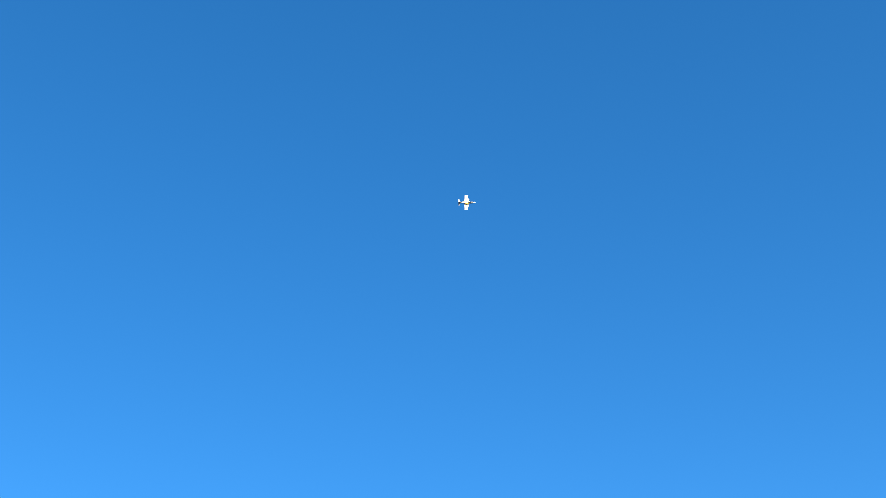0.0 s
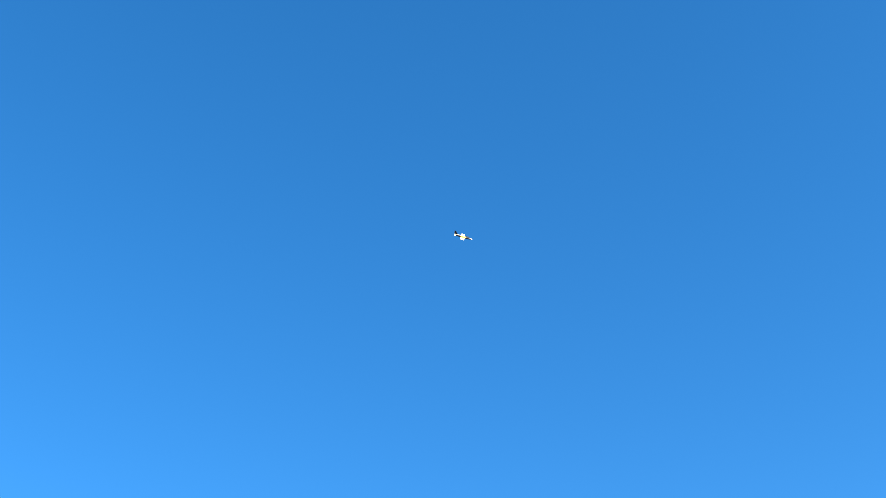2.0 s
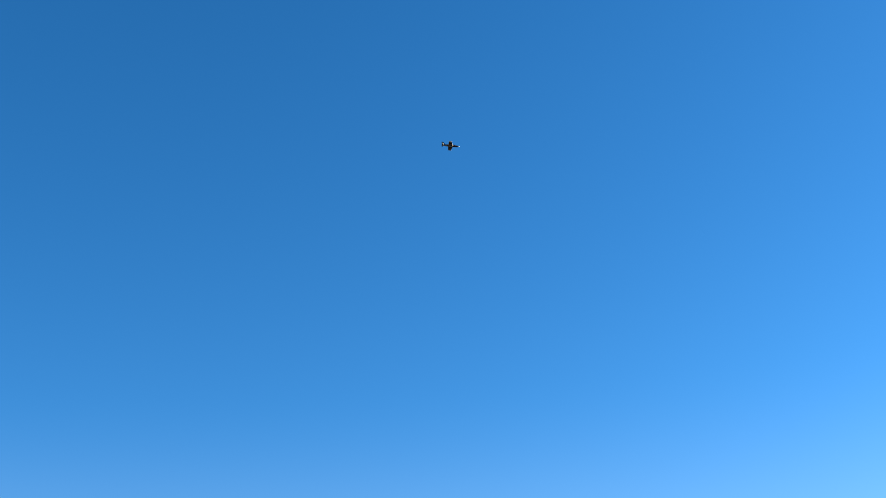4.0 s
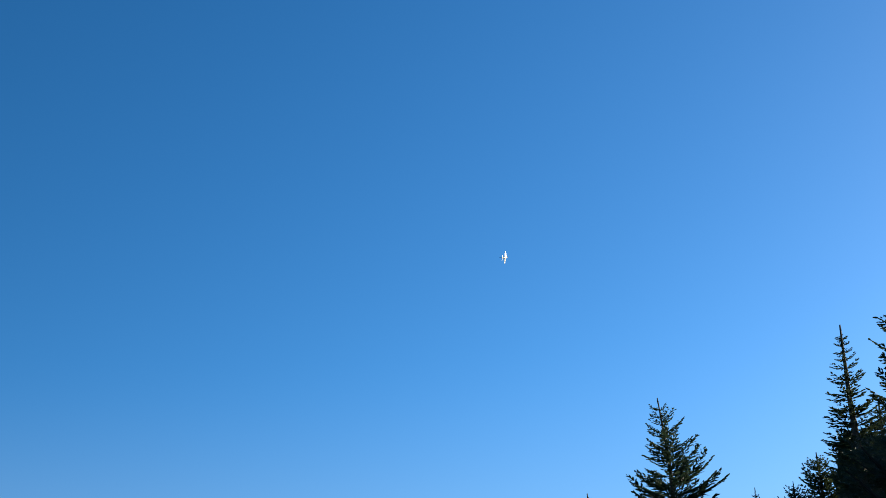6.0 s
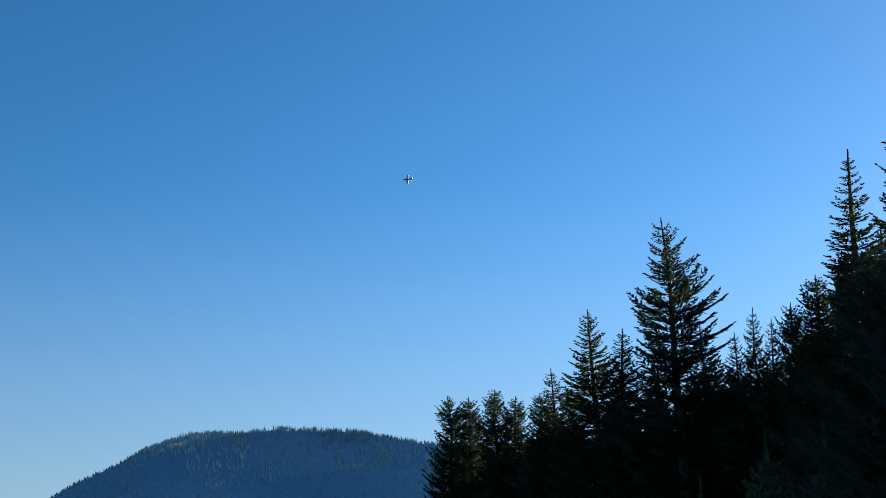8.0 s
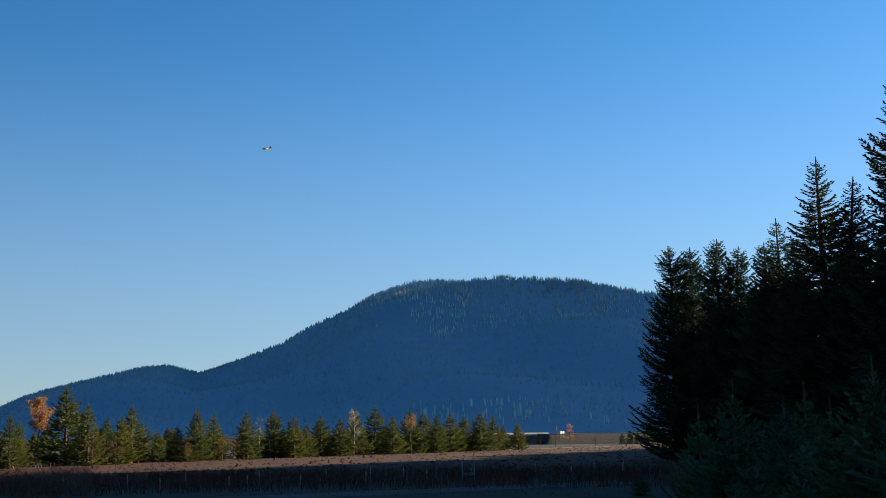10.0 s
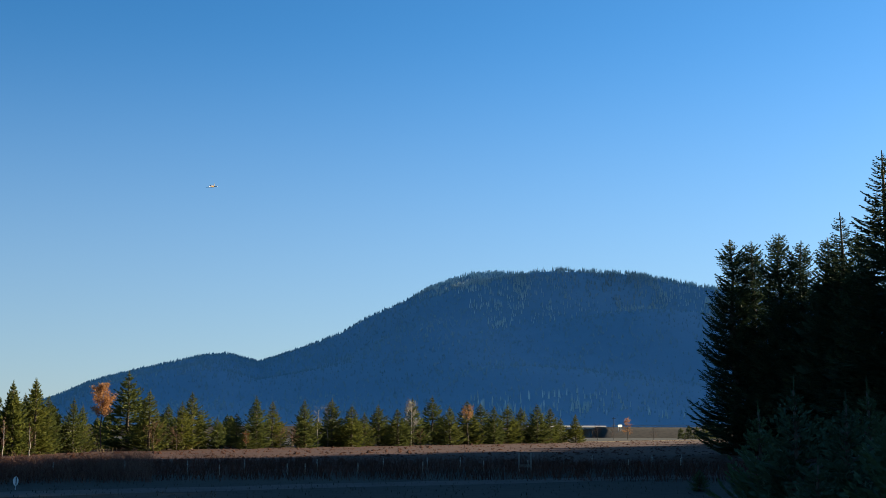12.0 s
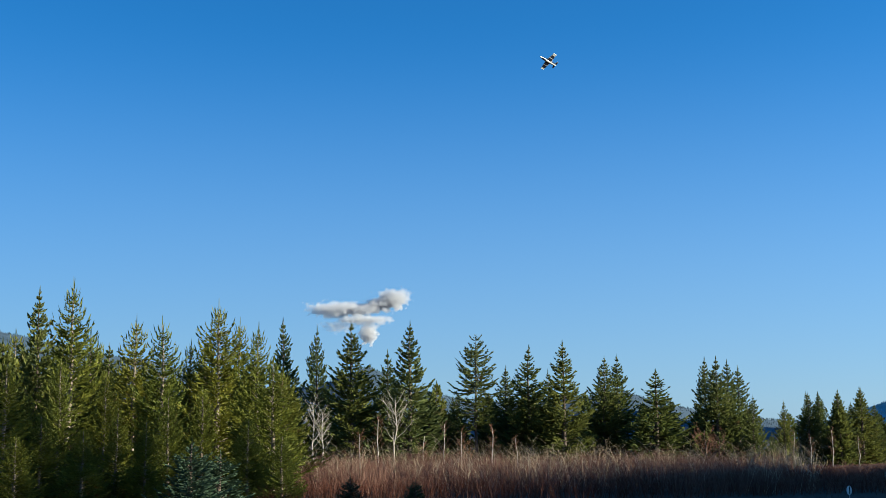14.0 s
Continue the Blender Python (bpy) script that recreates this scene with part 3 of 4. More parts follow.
for k in range(80):
    plant(rnd.uniform(-66, -37.5), rnd.uniform(58, 104), rnd.uniform(17.5, 21.5), rnd.uniform(3.4, 4.6), "i", "wood at the field's edge")
for k in range(76):
    az = -16.4 - 21 * (k + rnd.random()) / 76
    edge = float(np.interp(-az, [14, 18, 20, 24.5, 30, 36], [122, 115, 105, 93, 90, 82]))
    low = float(np.interp(-az, [16, 19, 22, 23.5, 25, 29, 32, 37], [8.5, 9.5, 12, 14, 12.5, 12, 14, 18]))
    plant(az, edge + rnd.uniform(-3, 6), low * rnd.uniform(0.62, 1.0), rnd.uniform(2.6, 3.5), "i", "wood at the field's edge")
# hidden trees added deep in the wood, placed so their shadow covers most of the field
def shade_row(az0, az1, d0, d1, height, count, seed, tall=1.0):
    rnd = random.Random(seed)
    for k in range(count):
        t = (k + rnd.random() * 0.7) / count
        h = height * tall * rnd.uniform(0.9, 1.04)
        p = spot(az0 + (az1 - az0) * t, d0 + (d1 - d0) * t) + sun_way.xy.to_3d() / math.cos(radians(SUN_EL)) * (height / math.tan(radians(SUN_EL)) + rnd.uniform(-2, 5))
        SHADE_TREES.append((p, h, rnd.uniform(3.6, 4.8), rnd.uniform(0, 360)))


SHADE_TREES = []
shade_row(-15, -9, 245, 182, 23, 16, 33)
shade_row(-9, -0.9, 182, 126, 23, 22, 31)
shade_row(-0.9, 6.8, 126, 106, 23, 18, 34)
shade_row(6.8, 13.6, 106, 81, 23, 18, 35)
shade_row(13.6, 19, 81, 72, 25, 16, 36)
shade_row(19, 30, 72, 67, 28, 34, 32, 1.12)
shade_row(30, 41, 65, 53, 30, 38, 37)


def deep_wood():
    """All the shade trees added far inside the wood, too many to tell apart."""
    kinds = [conifer_parts("inner", 24, 3.2, 900 + k) for k in range(3)]
    for which, name, mat, label in ((2, "deep_wood", M_FIR, "dark fir crowns added deep in the wood to shade the field"),
                                    (0, "deep_wood_trunks", M_BARK, "fir trunks of the crowns added to shade the field")):
        soup = Soup()
        for k, (p, h, r, turn) in enumerate(SHADE_TREES):
            v, f = kinds[k % 3][which]
            m = Matrix.Translation((p.x, p.y, -0.05)) @ pose(0, 0, 0, 0, 0, turn) @ Matrix.Diagonal((r / 3.2, r / 3.2, h / 24, 1))
            soup.add([m @ q for q in v], f)
        whole(name, soup.out(), mat, label, "forest", "stuff")


deep_wood()
for row in FIELD_TREES_A + FIELD_TREES_B:
    plant(*row, group="young trees along the field")
for row in MID_TREES_A + MID_TREES_B:
    plant(*row, group="trees beyond the brush")
for row in NEAR_TREES:
    plant(*row, group="thicket of young firs")
for row in SAPLINGS:
    plant(*row, group="saplings in the rough grass")


# filling trees behind the front rows
rnd = random.Random(5)
for k in range(34):
    plant(rnd.uniform(42.5, 60), rnd.uniform(58, 76), rnd.uniform(5.2, 6.9), rnd.uniform(1.8, 2.4), "qnq"[k % 3], "thicket of young firs")
for k in range(9):
    plant(50.5 + k + rnd.uniform(-0.4, 0.4), rnd.uniform(59, 66), rnd.uniform(6.4, 7.6), rnd.uniform(1.9, 2.4), "n", "thicket of young firs")
for k in range(24):
    plant(rnd.uniform(25, 43), rnd.uniform(103, 118), rnd.uniform(4.6, 7.2), rnd.uniform(1.5, 2.2), "yqd"[k % 3], "trees beyond the brush")
for k in range(26):
    plant(rnd.uniform(16, 43), rnd.uniform(112, 135), rnd.uniform(3.8, 6.0), rnd.uniform(1.2, 2.0), "qe"[k % 2], "trees beyond the brush")
for k in range(60):
    az = rnd.uniform(-6.5, 19)
    dist = float(np.interp(az, [-6.5, 19], [216, 122])) + rnd.uniform(0, 10)
    plant(az, dist, rnd.uniform(2.2, 4.2), rnd.uniform(1.0, 1.6), "eqee"[k % 4], "young trees along the field")


for az, dist, h in ((-11.6, 302, 2.6), (-11.95, 306, 3.2), (-12.3, 303, 2.9), (-12.65, 308, 3.5), (-13.0, 304, 3.0)):
    plant(az, dist, h, 0.42 * h, "e", "young trees by the highway")


# ---- bare and leafy broadleaf trees ----
def broadleaf(name, az, dist, height, bark, label, leaves=None, count=0, seed=1, spread=0.35, twig_mat=None, base=0.35):
    rnd = random.Random(seed)
    p = spot(az, dist)
    ob = thing(name, Matrix.Translation(p + Vector((0, 0, ground_z(p.x, p.y) - 0.05))), label, "tree")
    trunk, limbs, crown = Soup(), Soup(), Soup()
    pts = [Vector((rnd.uniform(-1, 1) * 0.02 * height * (i > 0), rnd.uniform(-1, 1) * 0.02 * height * (i > 0), height * 0.82 * i / 5)) for i in range(6)]
    trunk.tube(pts, [height * 0.009 * (1 - 0.8 * i / 5) + 0.012 for i in range(6)], 7)
    tips = []
    for k in range(24):
        u = base + (1 - base) * rnd.random()
        q = pts[0].lerp(pts[5], u) if u < 1 else pts[5]
        i = min(4, int(u * 5))
        q = pts[i].lerp(pts[i + 1], u * 5 - i)
        a = rnd.uniform(0, 6.28)
        way = Vector((math.cos(a), math.sin(a), rnd.uniform(0.7, 1.6))).normalized()
        ln = height * spread * (1.15 - 0.6 * u) * rnd.uniform(0.6, 1.1)
        end = q + way * ln + Vector((0, 0, 0.1 * ln))
        limbs.tube([q, q + way * ln * 0.5 + Vector((0, 0, -0.02 * ln)), end], [0.0026 * height, 0.0018 * height, 0.005], 4, False)
        for j in range(5):
            s = rnd.uniform(0.35, 1)
            r0 = q.lerp(end, s)
            b = rnd.uniform(0, 6.28)
            w2 = (way + Vector((math.cos(b), math.sin(b), rnd.uniform(-0.1, 0.7))) * 0.8).normalized()
            l2 = ln * 0.4 * rnd.uniform(0.5, 1)
            limbs.tube([r0, r0 + w2 * l2], [0.0011 * height, 0.003], 3, False)
            tips.append((r0, w2, l2))
    for k in range(count):
        r0, w2, l2 = rnd.choice(tips)
        c = r0 + w2 * l2 * rnd.uniform(0.2, 1.2) + Vector((rnd.uniform(-1, 1), rnd.uniform(-1, 1), rnd.uniform(-1, 1))) * 0.03 * height
        d = Vector((rnd.uniform(-1, 1), rnd.uniform(-1, 1), rnd.uniform(-1, 1))).normalized()
        ll = 0.018 * height * rnd.uniform(0.7, 1.4)
        crown.leaf(c, d, d.orthogonal().normalized(), ll, ll * 0.4)
    part("trunk", trunk.out(), bark, ob, "", True)
    part("branchwork", limbs.out(), twig_mat or bark, ob)["kind"] = "stuff"
    if count:
        part("crown", crown.out(), leaves, ob)
    return ob


broadleaf("birch_tree", 37.6, 88, 6.3, M_PALE_BARK, "bare pale birch tree standing among red-brown brush", seed=4, spread=0.3)
broadleaf("birch_tree", 41.3, 90, 5.9, M_PALE_BARK, "bare forked pale birch tree among firs", seed=9, spread=0.3)
broadleaf("birch_tree", 40.9, 91, 5.2, M_PALE_BARK, "bare forked pale birch tree among firs", seed=10, spread=0.25)
broadleaf("maple_tree", 14.25, 131, 7.3, M_BARK, "orange-leaved autumn tree beside dark spruces", M_GOLD, 3600, 6, 0.28, base=0.5)
broadleaf("maple_tree", 34.3, 92, 2.4, M_BARK, "small yellow-orange autumn tree in the brush", M_GOLD, 350, 7, 0.35)
broadleaf("maple_shrub", 7.94, 141, 2.0, M_BARK, "small rust-red autumn shrub beside the field", M_RED, 500, 8, 0.4, base=0.2)
broadleaf("maple_tree", -2.05, 184, 6.6, M_BARK, "orange-topped autumn tree among young firs", M_GOLD, 900, 12, 0.22, base=0.6)
broadleaf("aspen_tree", 4.75, 158, 5.6, M_PALE_BARK, "bare pale aspen tree among young firs", seed=13, spread=0.25)
broadleaf("aspen_tree", 4.3, 160, 5.8, M_PALE_BARK, "bare pale aspen tree among young firs", seed=14, spread=0.25)
broadleaf("aspen_tree", 0.55, 172, 6.9, M_PALE_BARK, "tawny bare aspen tree among young firs", M_PALETWIG, 700, 15, 0.25)
broadleaf("maple_tree", -9.25, 270, 5.0, M_BARK, "tawny orange bare tree near the overpass", M_GOLD, 2200, 16, 0.3, base=0.1)
for k, (az, dist, h) in enumerate([(12.0, 128, 3.4), (11.0, 132, 2.6), (6.4, 146, 2.8), (5.9, 148, 2.6), (23.7, 96, 3.6), (23.1, 97, 3.0), (0.1, 168, 2.4), (-7.9, 262, 3.4), (-8.6, 268, 3.0), (-10.4, 272, 2.8)]):
    broadleaf("bare_shrub", az, dist, h, M_BARK, "bare grey-brown shrub with upright twigs", M_TWIG, 260, 30 + k, 0.5, M_TWIG, 0.05)


for k, (az, dist, h) in enumerate(((42.1, 86, 3.8), (39.2, 84, 3.4), (38.4, 87, 4.6), (36.3, 86, 3.2), (35.4, 90, 4.2), (34.6, 88, 3.6), (33.2, 91, 4.0), (32.1, 90, 3.0),
                                   (19.9, 100, 3.4), (19.2, 104, 3.0), (18.3, 101, 3.6), (17.2, 105, 3.0))):
    broadleaf("birch_sapling", az, dist, h, M_PALE_BARK, "slim bare pale sapling standing in brush", seed=60 + k, spread=0.22, twig_mat=M_TWIG, base=0.25)


# ---- near pine and saplings in the shade ----
def long_needle_pine(az, dist, height, radius, seed):
    rnd = random.Random(seed)
    p = spot(az, dist)
    ob = thing("pine_tree", Matrix.Translation(p + Vector((0, 0, ground_z(p.x, p.y) - 0.05))), "dark young pine with long needles in tufts", "pine tree")
    trunk, limbs, crown = Soup(), Soup(), Soup()
    trunk.tube([Vector((0, 0, height * i / 5)) for i in range(6)], [0.09 * (1 - 0.85 * i / 5) + 0.008 for i in range(6)], 8)
    for w in range(17):
        u = (w + 0.5) / 17
        z = height * (0.06 + 0.94 * u)
        for b in range(6):
            a = rnd.uniform(0, 6.28)
            ln = radius * (1 - u ** 1.6 * 0.88) * rnd.uniform(0.65, 1.08)
            out = Vector((math.cos(a), math.sin(a), 0.15 + 0.5 * u))
            end = Vector((0, 0, z)) + out * ln + Vector((0, 0, 0.18 * ln))
            mid = Vector((0, 0, z)) + out * ln * 0.5
            limbs.tube([Vector((0, 0, z)), mid, end], [0.022, 0.014, 0.007], 4, False)
            for t in range(5):
                c = mid.lerp(end, 0.2 + 0.8 * t / 4) + Vector((rnd.uniform(-1, 1), rnd.uniform(-1, 1), rnd.uniform(-0.5, 1))) * 0.09
                axis = (out + Vector((rnd.uniform(-0.6, 0.6), rnd.uniform(-0.6, 0.6), 0.5))).normalized()
                for k in range(46):
                    d = (axis * rnd.uniform(0.2, 1.2) + Vector((rnd.uniform(-1, 1), rnd.uniform(-1, 1), rnd.uniform(-1, 1))) * 0.75).normalized()
                    crown.leaf(c - axis * rnd.uniform(0, 0.12), d, d.orthogonal().normalized(), rnd.uniform(0.14, 0.23), 0.0035)
    part("trunk", trunk.out(), M_BARK, ob, "", True)
    part("branchwork", limbs.out(), M_DARK_BARK, ob)["kind"] = "stuff"
    part("crown", crown.out(), M_PINE, ob)
    return ob


long_needle_pine(-34.2, 12.0, 4.7, 1.75, 3)
long_needle_pine(-40.5, 11.0, 4.6, 1.3, 8)
SHADE_SAPLINGS = [(-16.5, 17, 2.75, 1.1), (-15.0, 19, 2.6, 0.9), (-18.7, 16, 2.5, 1.1), (-20.6, 14, 2.3, 1.0), (-22.5, 13, 2.6, 1.1), (-25, 12, 2.7, 1.2),
                  (-14.9, 22, 1.7, 0.8), (-17.4, 13.5, 1.7, 0.9), (-28, 13, 3.2, 1.2), (-30.5, 15, 3.6, 1.3), (-12.36, 52, 0.9, 0.5), (-19.6, 19, 2.9, 1.1)]
for row in SHADE_SAPLINGS:
    plant(*row, "h", group="saplings in the shade")


# ---- brush, clods and grass ----
def thicket(count, az0, az1, d0, d1, h0, h1, seed, width=0.02, twigs=4, keep=None):
    rnd = random.Random(seed)
    s = Soup()
    for k in range(count):
        az, dist = rnd.uniform(az0, az1), d0 + (d1 - d0) * rnd.random()
        p = spot(az, dist)
        if keep and not keep(p):
            continue
        lump = 0.5 + 0.5 * noise.noise(Vector((p.x / 5, p.y / 5, seed)))
        if rnd.random() > 0.35 + 0.9 * lump:
            continue
        h = rnd.uniform(h0, h1) * (0.35 + 1.1 * lump)
        a = rnd.uniform(0, 6.28)
        side = Vector((math.cos(a), math.sin(a), 0))
        top = p + Vector((rnd.uniform(-0.45, 0.45) * h, rnd.uniform(-0.45, 0.45) * h, h))
        w = width * rnd.uniform(0.6, 1.2)
        mid = p.lerp(top, 0.55) + Vector((rnd.uniform(-0.12, 0.12) * h, rnd.uniform(-0.12, 0.12) * h, 0.08 * h))
        s.add([p - side * w, p + side * w, mid + side * w * 0.7, mid - side * w * 0.7, top], [(0, 1, 2, 3), (3, 2, 4)])
        for j in range(twigs):
            q = p.lerp(top, rnd.uniform(0.3, 0.95))
            b = rnd.uniform(0, 6.28)
            way = Vector((math.cos(b), math.sin(b), rnd.uniform(0.3, 1.2))).normalized()
            s.leaf(q, way, way.orthogonal().normalized(), h * rnd.uniform(0.2, 0.45), w * 0.55)
    return s.out()


def brush_edge(p):
    """True beyond the brush's uneven near edge, which runs off to the field."""
    az = math.degrees(math.atan2(-p.x, p.y))
    return p.length > 44 + 0.55 * max(0, 40 - az) + 4.5 * noise.noise(Vector((p.x / 7, p.y / 7, 5.0)))


whole("brush", thicket(22000, 20, 52, 52, 100, 0.6, 1.5, 2, 0.010, 6, brush_edge), M_TWIG, "red-brown leafless willow brush in the sun", "brush", "stuff")
whole("brush", thicket(14000, -16, 23, 60, 88, 0.25, 0.75, 3, 0.014, 5), M_SHADEDTWIG, "low red-brown brush along the fence, colour darkened for shade", "brush", "stuff")
whole("brush", thicket(9000, 16, 52, 40, 60, 0.35, 1.0, 11, 0.010, 6, brush_edge), M_SHADEDTWIG, "russet brush before the sunlit willows, shade put into its colour", "brush", "stuff")
whole("brush", thicket(7000, 12, 24, 56, 84, 0.4, 1.0, 17, 0.010, 6, brush_edge), M_TWIG, "red-brown leafless brush beside the field", "brush", "stuff")
whole("dead_stems", thicket(2200, 19, 46, 56, 100, 0.9, 2.3, 4, 0.010, 5), M_PALETWIG, "pale dry stems standing in the brush", "brush", "stuff")
whole("dry_grass", thicket(5000, -8, 21, 106, 210, 0.25, 0.7, 6, 0.05, 1, lambda p: abs(p.length - float(np.interp(math.degrees(math.atan2(-p.x, p.y)), [-7, 19], [212, 113]))) < 7),
      M_STRAW, "straw-coloured dry grass under the young trees", "dry grass", "stuff")
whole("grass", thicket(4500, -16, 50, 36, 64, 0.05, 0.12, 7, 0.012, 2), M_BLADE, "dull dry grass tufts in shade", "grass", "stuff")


def clods(count, seed):
    rnd = random.Random(seed)
    s = Soup()
    for k in range(count):
        t, n = rnd.uniform(-50, 200), rnd.random()
        q = (t + 60) / 390
        p = U * t + N * (64 + n * (32 + (250 - 96) * q))
        r = rnd.uniform(0.06, 0.2) * (1 + (rnd.random() < 0.06))
        c = Vector((p.x, p.y, 0.03))
        ring = [c + Vector((r * math.cos(a) * rnd.uniform(0.7, 1.2), r * math.sin(a) * rnd.uniform(0.7, 1.2), 0)) for a in (0, 1.5, 3.0, 4.6)]
        s.add(ring + [c + Vector((0, 0, r * rnd.uniform(0.4, 0.9)))], [(0, 1, 4), (1, 2, 4), (2, 3, 4), (3, 0, 4)])
    return s.out()


whole("soil_clods", clods(6000, 3), M_SOIL, "brown soil clods on the ploughed field", "clods", "stuff")


# ---- fence, gate and marker ----
def line_dist(az, n):
    return n / N.dot(spot(az, 1.0))


def fence_post(az, n, height, r, mat, label):
    p = spot(az, line_dist(az, n))
    ob = thing("fence_post", Matrix.Translation(p) @ pose(0, 0, 0, 2, 0, 40), label, "fence post", "fence along the field")
    s = Soup()
    s.tube([Vector((0, 0, -0.2)), Vector((0.01, 0, height * 0.6)), Vector((0, 0.01, height - 0.02)), Vector((0, 0, height))], [r, r * 0.95, r * 0.9, r * 0.6], 8)
    part("shaft", s.out(), mat, ob, "", True)
    s = Soup()
    s.tube([Vector((0, 0, height * 0.72)), Vector((0, 0, height * 0.76))], [r * 1.12, r * 1.12], 8)
    part("wire_band", s.out(), M_STEEL, ob)
    return ob


for x in (-7.65, -10.3, -11.6, 1.79, 4.77, -0.2, -1.7, 8.0, 10.5, 13.2, 16.2):
    fence_post(x, 63, 0.72, 0.035, M_WOOD, "weathered grey wooden fence post in brush")
for x in (2.93, 6.1, 0.0, -2.75, -9.26, -11.55, -4.75, 5.3, 9.1):
    fence_post(x, 60, 0.58, 0.03, M_PALE_BARK, "short pale fence post in brush")


def field_gate():
    d = 72.0
    ob = thing("gate", Matrix.Translation(spot(-4.63, d)) @ pose(0, 0, 0, 0, 0, -5), "narrow weathered grey gate frame in the brush", "gate")
    for x in (-0.34, 0.34):
        s = Soup()
        s.tube([Vector((x, 0, -0.1)), Vector((x, 0, 1.08))], [0.035, 0.035], 8)
        part("gate_post", s.out(), M_WOOD, ob)
    for z in (0.3, 0.4):
        s = Soup()
        s.tube([Vector((-0.34, 0, z)), Vector((0.34, 0, z))], [0.025, 0.025], 6)
        part("rail", s.out(), M_WOOD, ob)
    return ob


field_gate()


def marker():
    ob = thing("marker_sign", Matrix.Translation(spot(17.7, 53)) @ pose(0, 0, 0, 0, 0, 17.7), "small oval white marker sign on a short post", "sign")
    s = Soup()
    s.tube([Vector((0, 0.02, -0.1)), Vector((0, 0.02, 0.3))], [0.02, 0.02], 6)
    part("post", s.out(), M_STEEL, ob)
    s = Soup()
    ring = [(0.105 * math.cos(a * 0.3927), 0.18 * math.sin(a * 0.3927) + 0.34) for a in range(16)]
    s.add([Vector((x, -0.012, z)) for x, z in ring] + [Vector((x, 0.012, z)) for x, z in ring],
          [tuple(reversed(range(16))), tuple(range(16, 32))] + [(i, (i + 1) % 16, (i + 1) % 16 + 16, i + 16) for i in range(16)])
    part("plate", s.out(), M_WHITE, ob, "white oval plate")
    s = Soup()
    s.box(-0.005, -0.02, 0.19, 0.035, -0.013, 0.49)
    part("bar", s.out(), paint("black_paint", (0.03, 0.03, 0.03)), ob, "dark upright bar")


marker()


# ---- highway beyond the field ----
def embankment(x0, x1, top, seed):
    s, n = Soup(), 40
    cut = []
    for i in range(n + 1):
        x = x0 + (x1 - x0) * i / n
        w = 0.4 * noise.noise(Vector((x / 14, seed, 0)))
        cut.append([Vector((x, 318 + w * 3, -0.1)), Vector((x, 326 + w, top * 0.7 + w)), Vector((x, 330, top)), Vector((x, 344, top)), Vector((x, 356, -0.1))])
    for c in cut:
        s.v.extend(c)
    for i in range(n):
        for j in range(4):
            a = i * 5 + j
            s.f.append((a, a + 5, a + 6, a + 1))
    s.f.append((0, 1, 2, 3, 4))
    s.f.append(tuple(n * 5 + j for j in (4, 3, 2, 1, 0)))
    return s.out()


whole("embankment", embankment(-110, 36.5, 2.75, 2), M_EMBANK, "brown grassy highway embankment", "embankment", "structure", smooth=True)
whole("embankment", embankment(45.8, 150, 2.75, 5), M_EMBANK, "brown grassy highway embankment", "embankment", "structure", smooth=True)


def overpass():
    ob = thing("overpass", Matrix.Translation((41.4, 330, 0)) @ pose(0, 0, 0, 0, 0, 34), "pale concrete highway overpass over a dark underpass", "bridge")
    s = Soup()
    s.box(-6.2, 0.4, 2.15, 6.2, 12.5, 2.7)
    part("deck", s.out(), M_CONCRETE, ob, "pale concrete deck")
    for y in (0.0, 12.6):
        s = Soup()
        s.box(-7.6, y, 2.65, 9.0, y + 0.35, 3.1)
        part("parapet", s.out(), M_CONCRETE, ob, "pale sunlit parapet")
    for x in (-4.6, 4.6):
        s = Soup()
        s.box(x - 0.4, 1.2, -0.3, x + 0.4, 11.5, 2.15)
        part("pier", s.out(), M_CONCRETE, ob)
    return ob


overpass()


def guard_rail(x0, x1, top):
    ob = thing("guard_rail", pose(0, 0, 0), "low steel guard rail along the highway", "guard rail")
    s = Soup()
    s.box(x0, 329.9, top + 0.3, x1, 330.0, top + 0.5)
    part("rail", s.out(), M_STEEL, ob)
    x = x0 + 0.5
    while x < x1:
        s = Soup()
        s.box(x - 0.06, 330.02, top - 0.1, x + 0.06, 330.15, top + 0.48)
        part("rail_post", s.out(), M_STEEL, ob)
        x += 4.0
    return ob


guard_rail(-60, 34.0, 2.75)
guard_rail(49.5, 90, 2.75)


def kiosk():
    ob = thing("sign_board", Matrix.Translation((51.0, 325, 0)) @ pose(0, 0, 0, 0, 0, 40), "pair of small white boards by the highway", "sign board")
    for x in (-0.7, 0.7):
        s = Soup()
        s.box(x * 0.6 - 0.36, 0, 2.75, x * 0.6 + 0.36, 0.08, 3.35)
        part("board", s.out(), M_WHITE, ob, "white board")
        s = Soup()
        s.tube([Vector((x * 0.6, 0.14, -0.5)), Vector((x * 0.6, 0.14, 3.4))], [0.06, 0.06], 6)
        part("post", s.out(), M_STEEL, ob)
    ob = thing("utility_pole", Matrix.Translation((50, 329, 0)), "thin dark pole beside the highway", "pole")
    s = Soup()
    s.tube([Vector((0, 0, -0.2)), Vector((0, 0, 5.3))], [0.12, 0.09], 8)
    part("mast", s.out(), M_WOOD, ob)
    s = Soup()
    s.box(-0.5, -0.05, 4.9, 0.5, 0.05, 5.02)
    part("crossarm", s.out(), M_WOOD, ob)


kiosk()


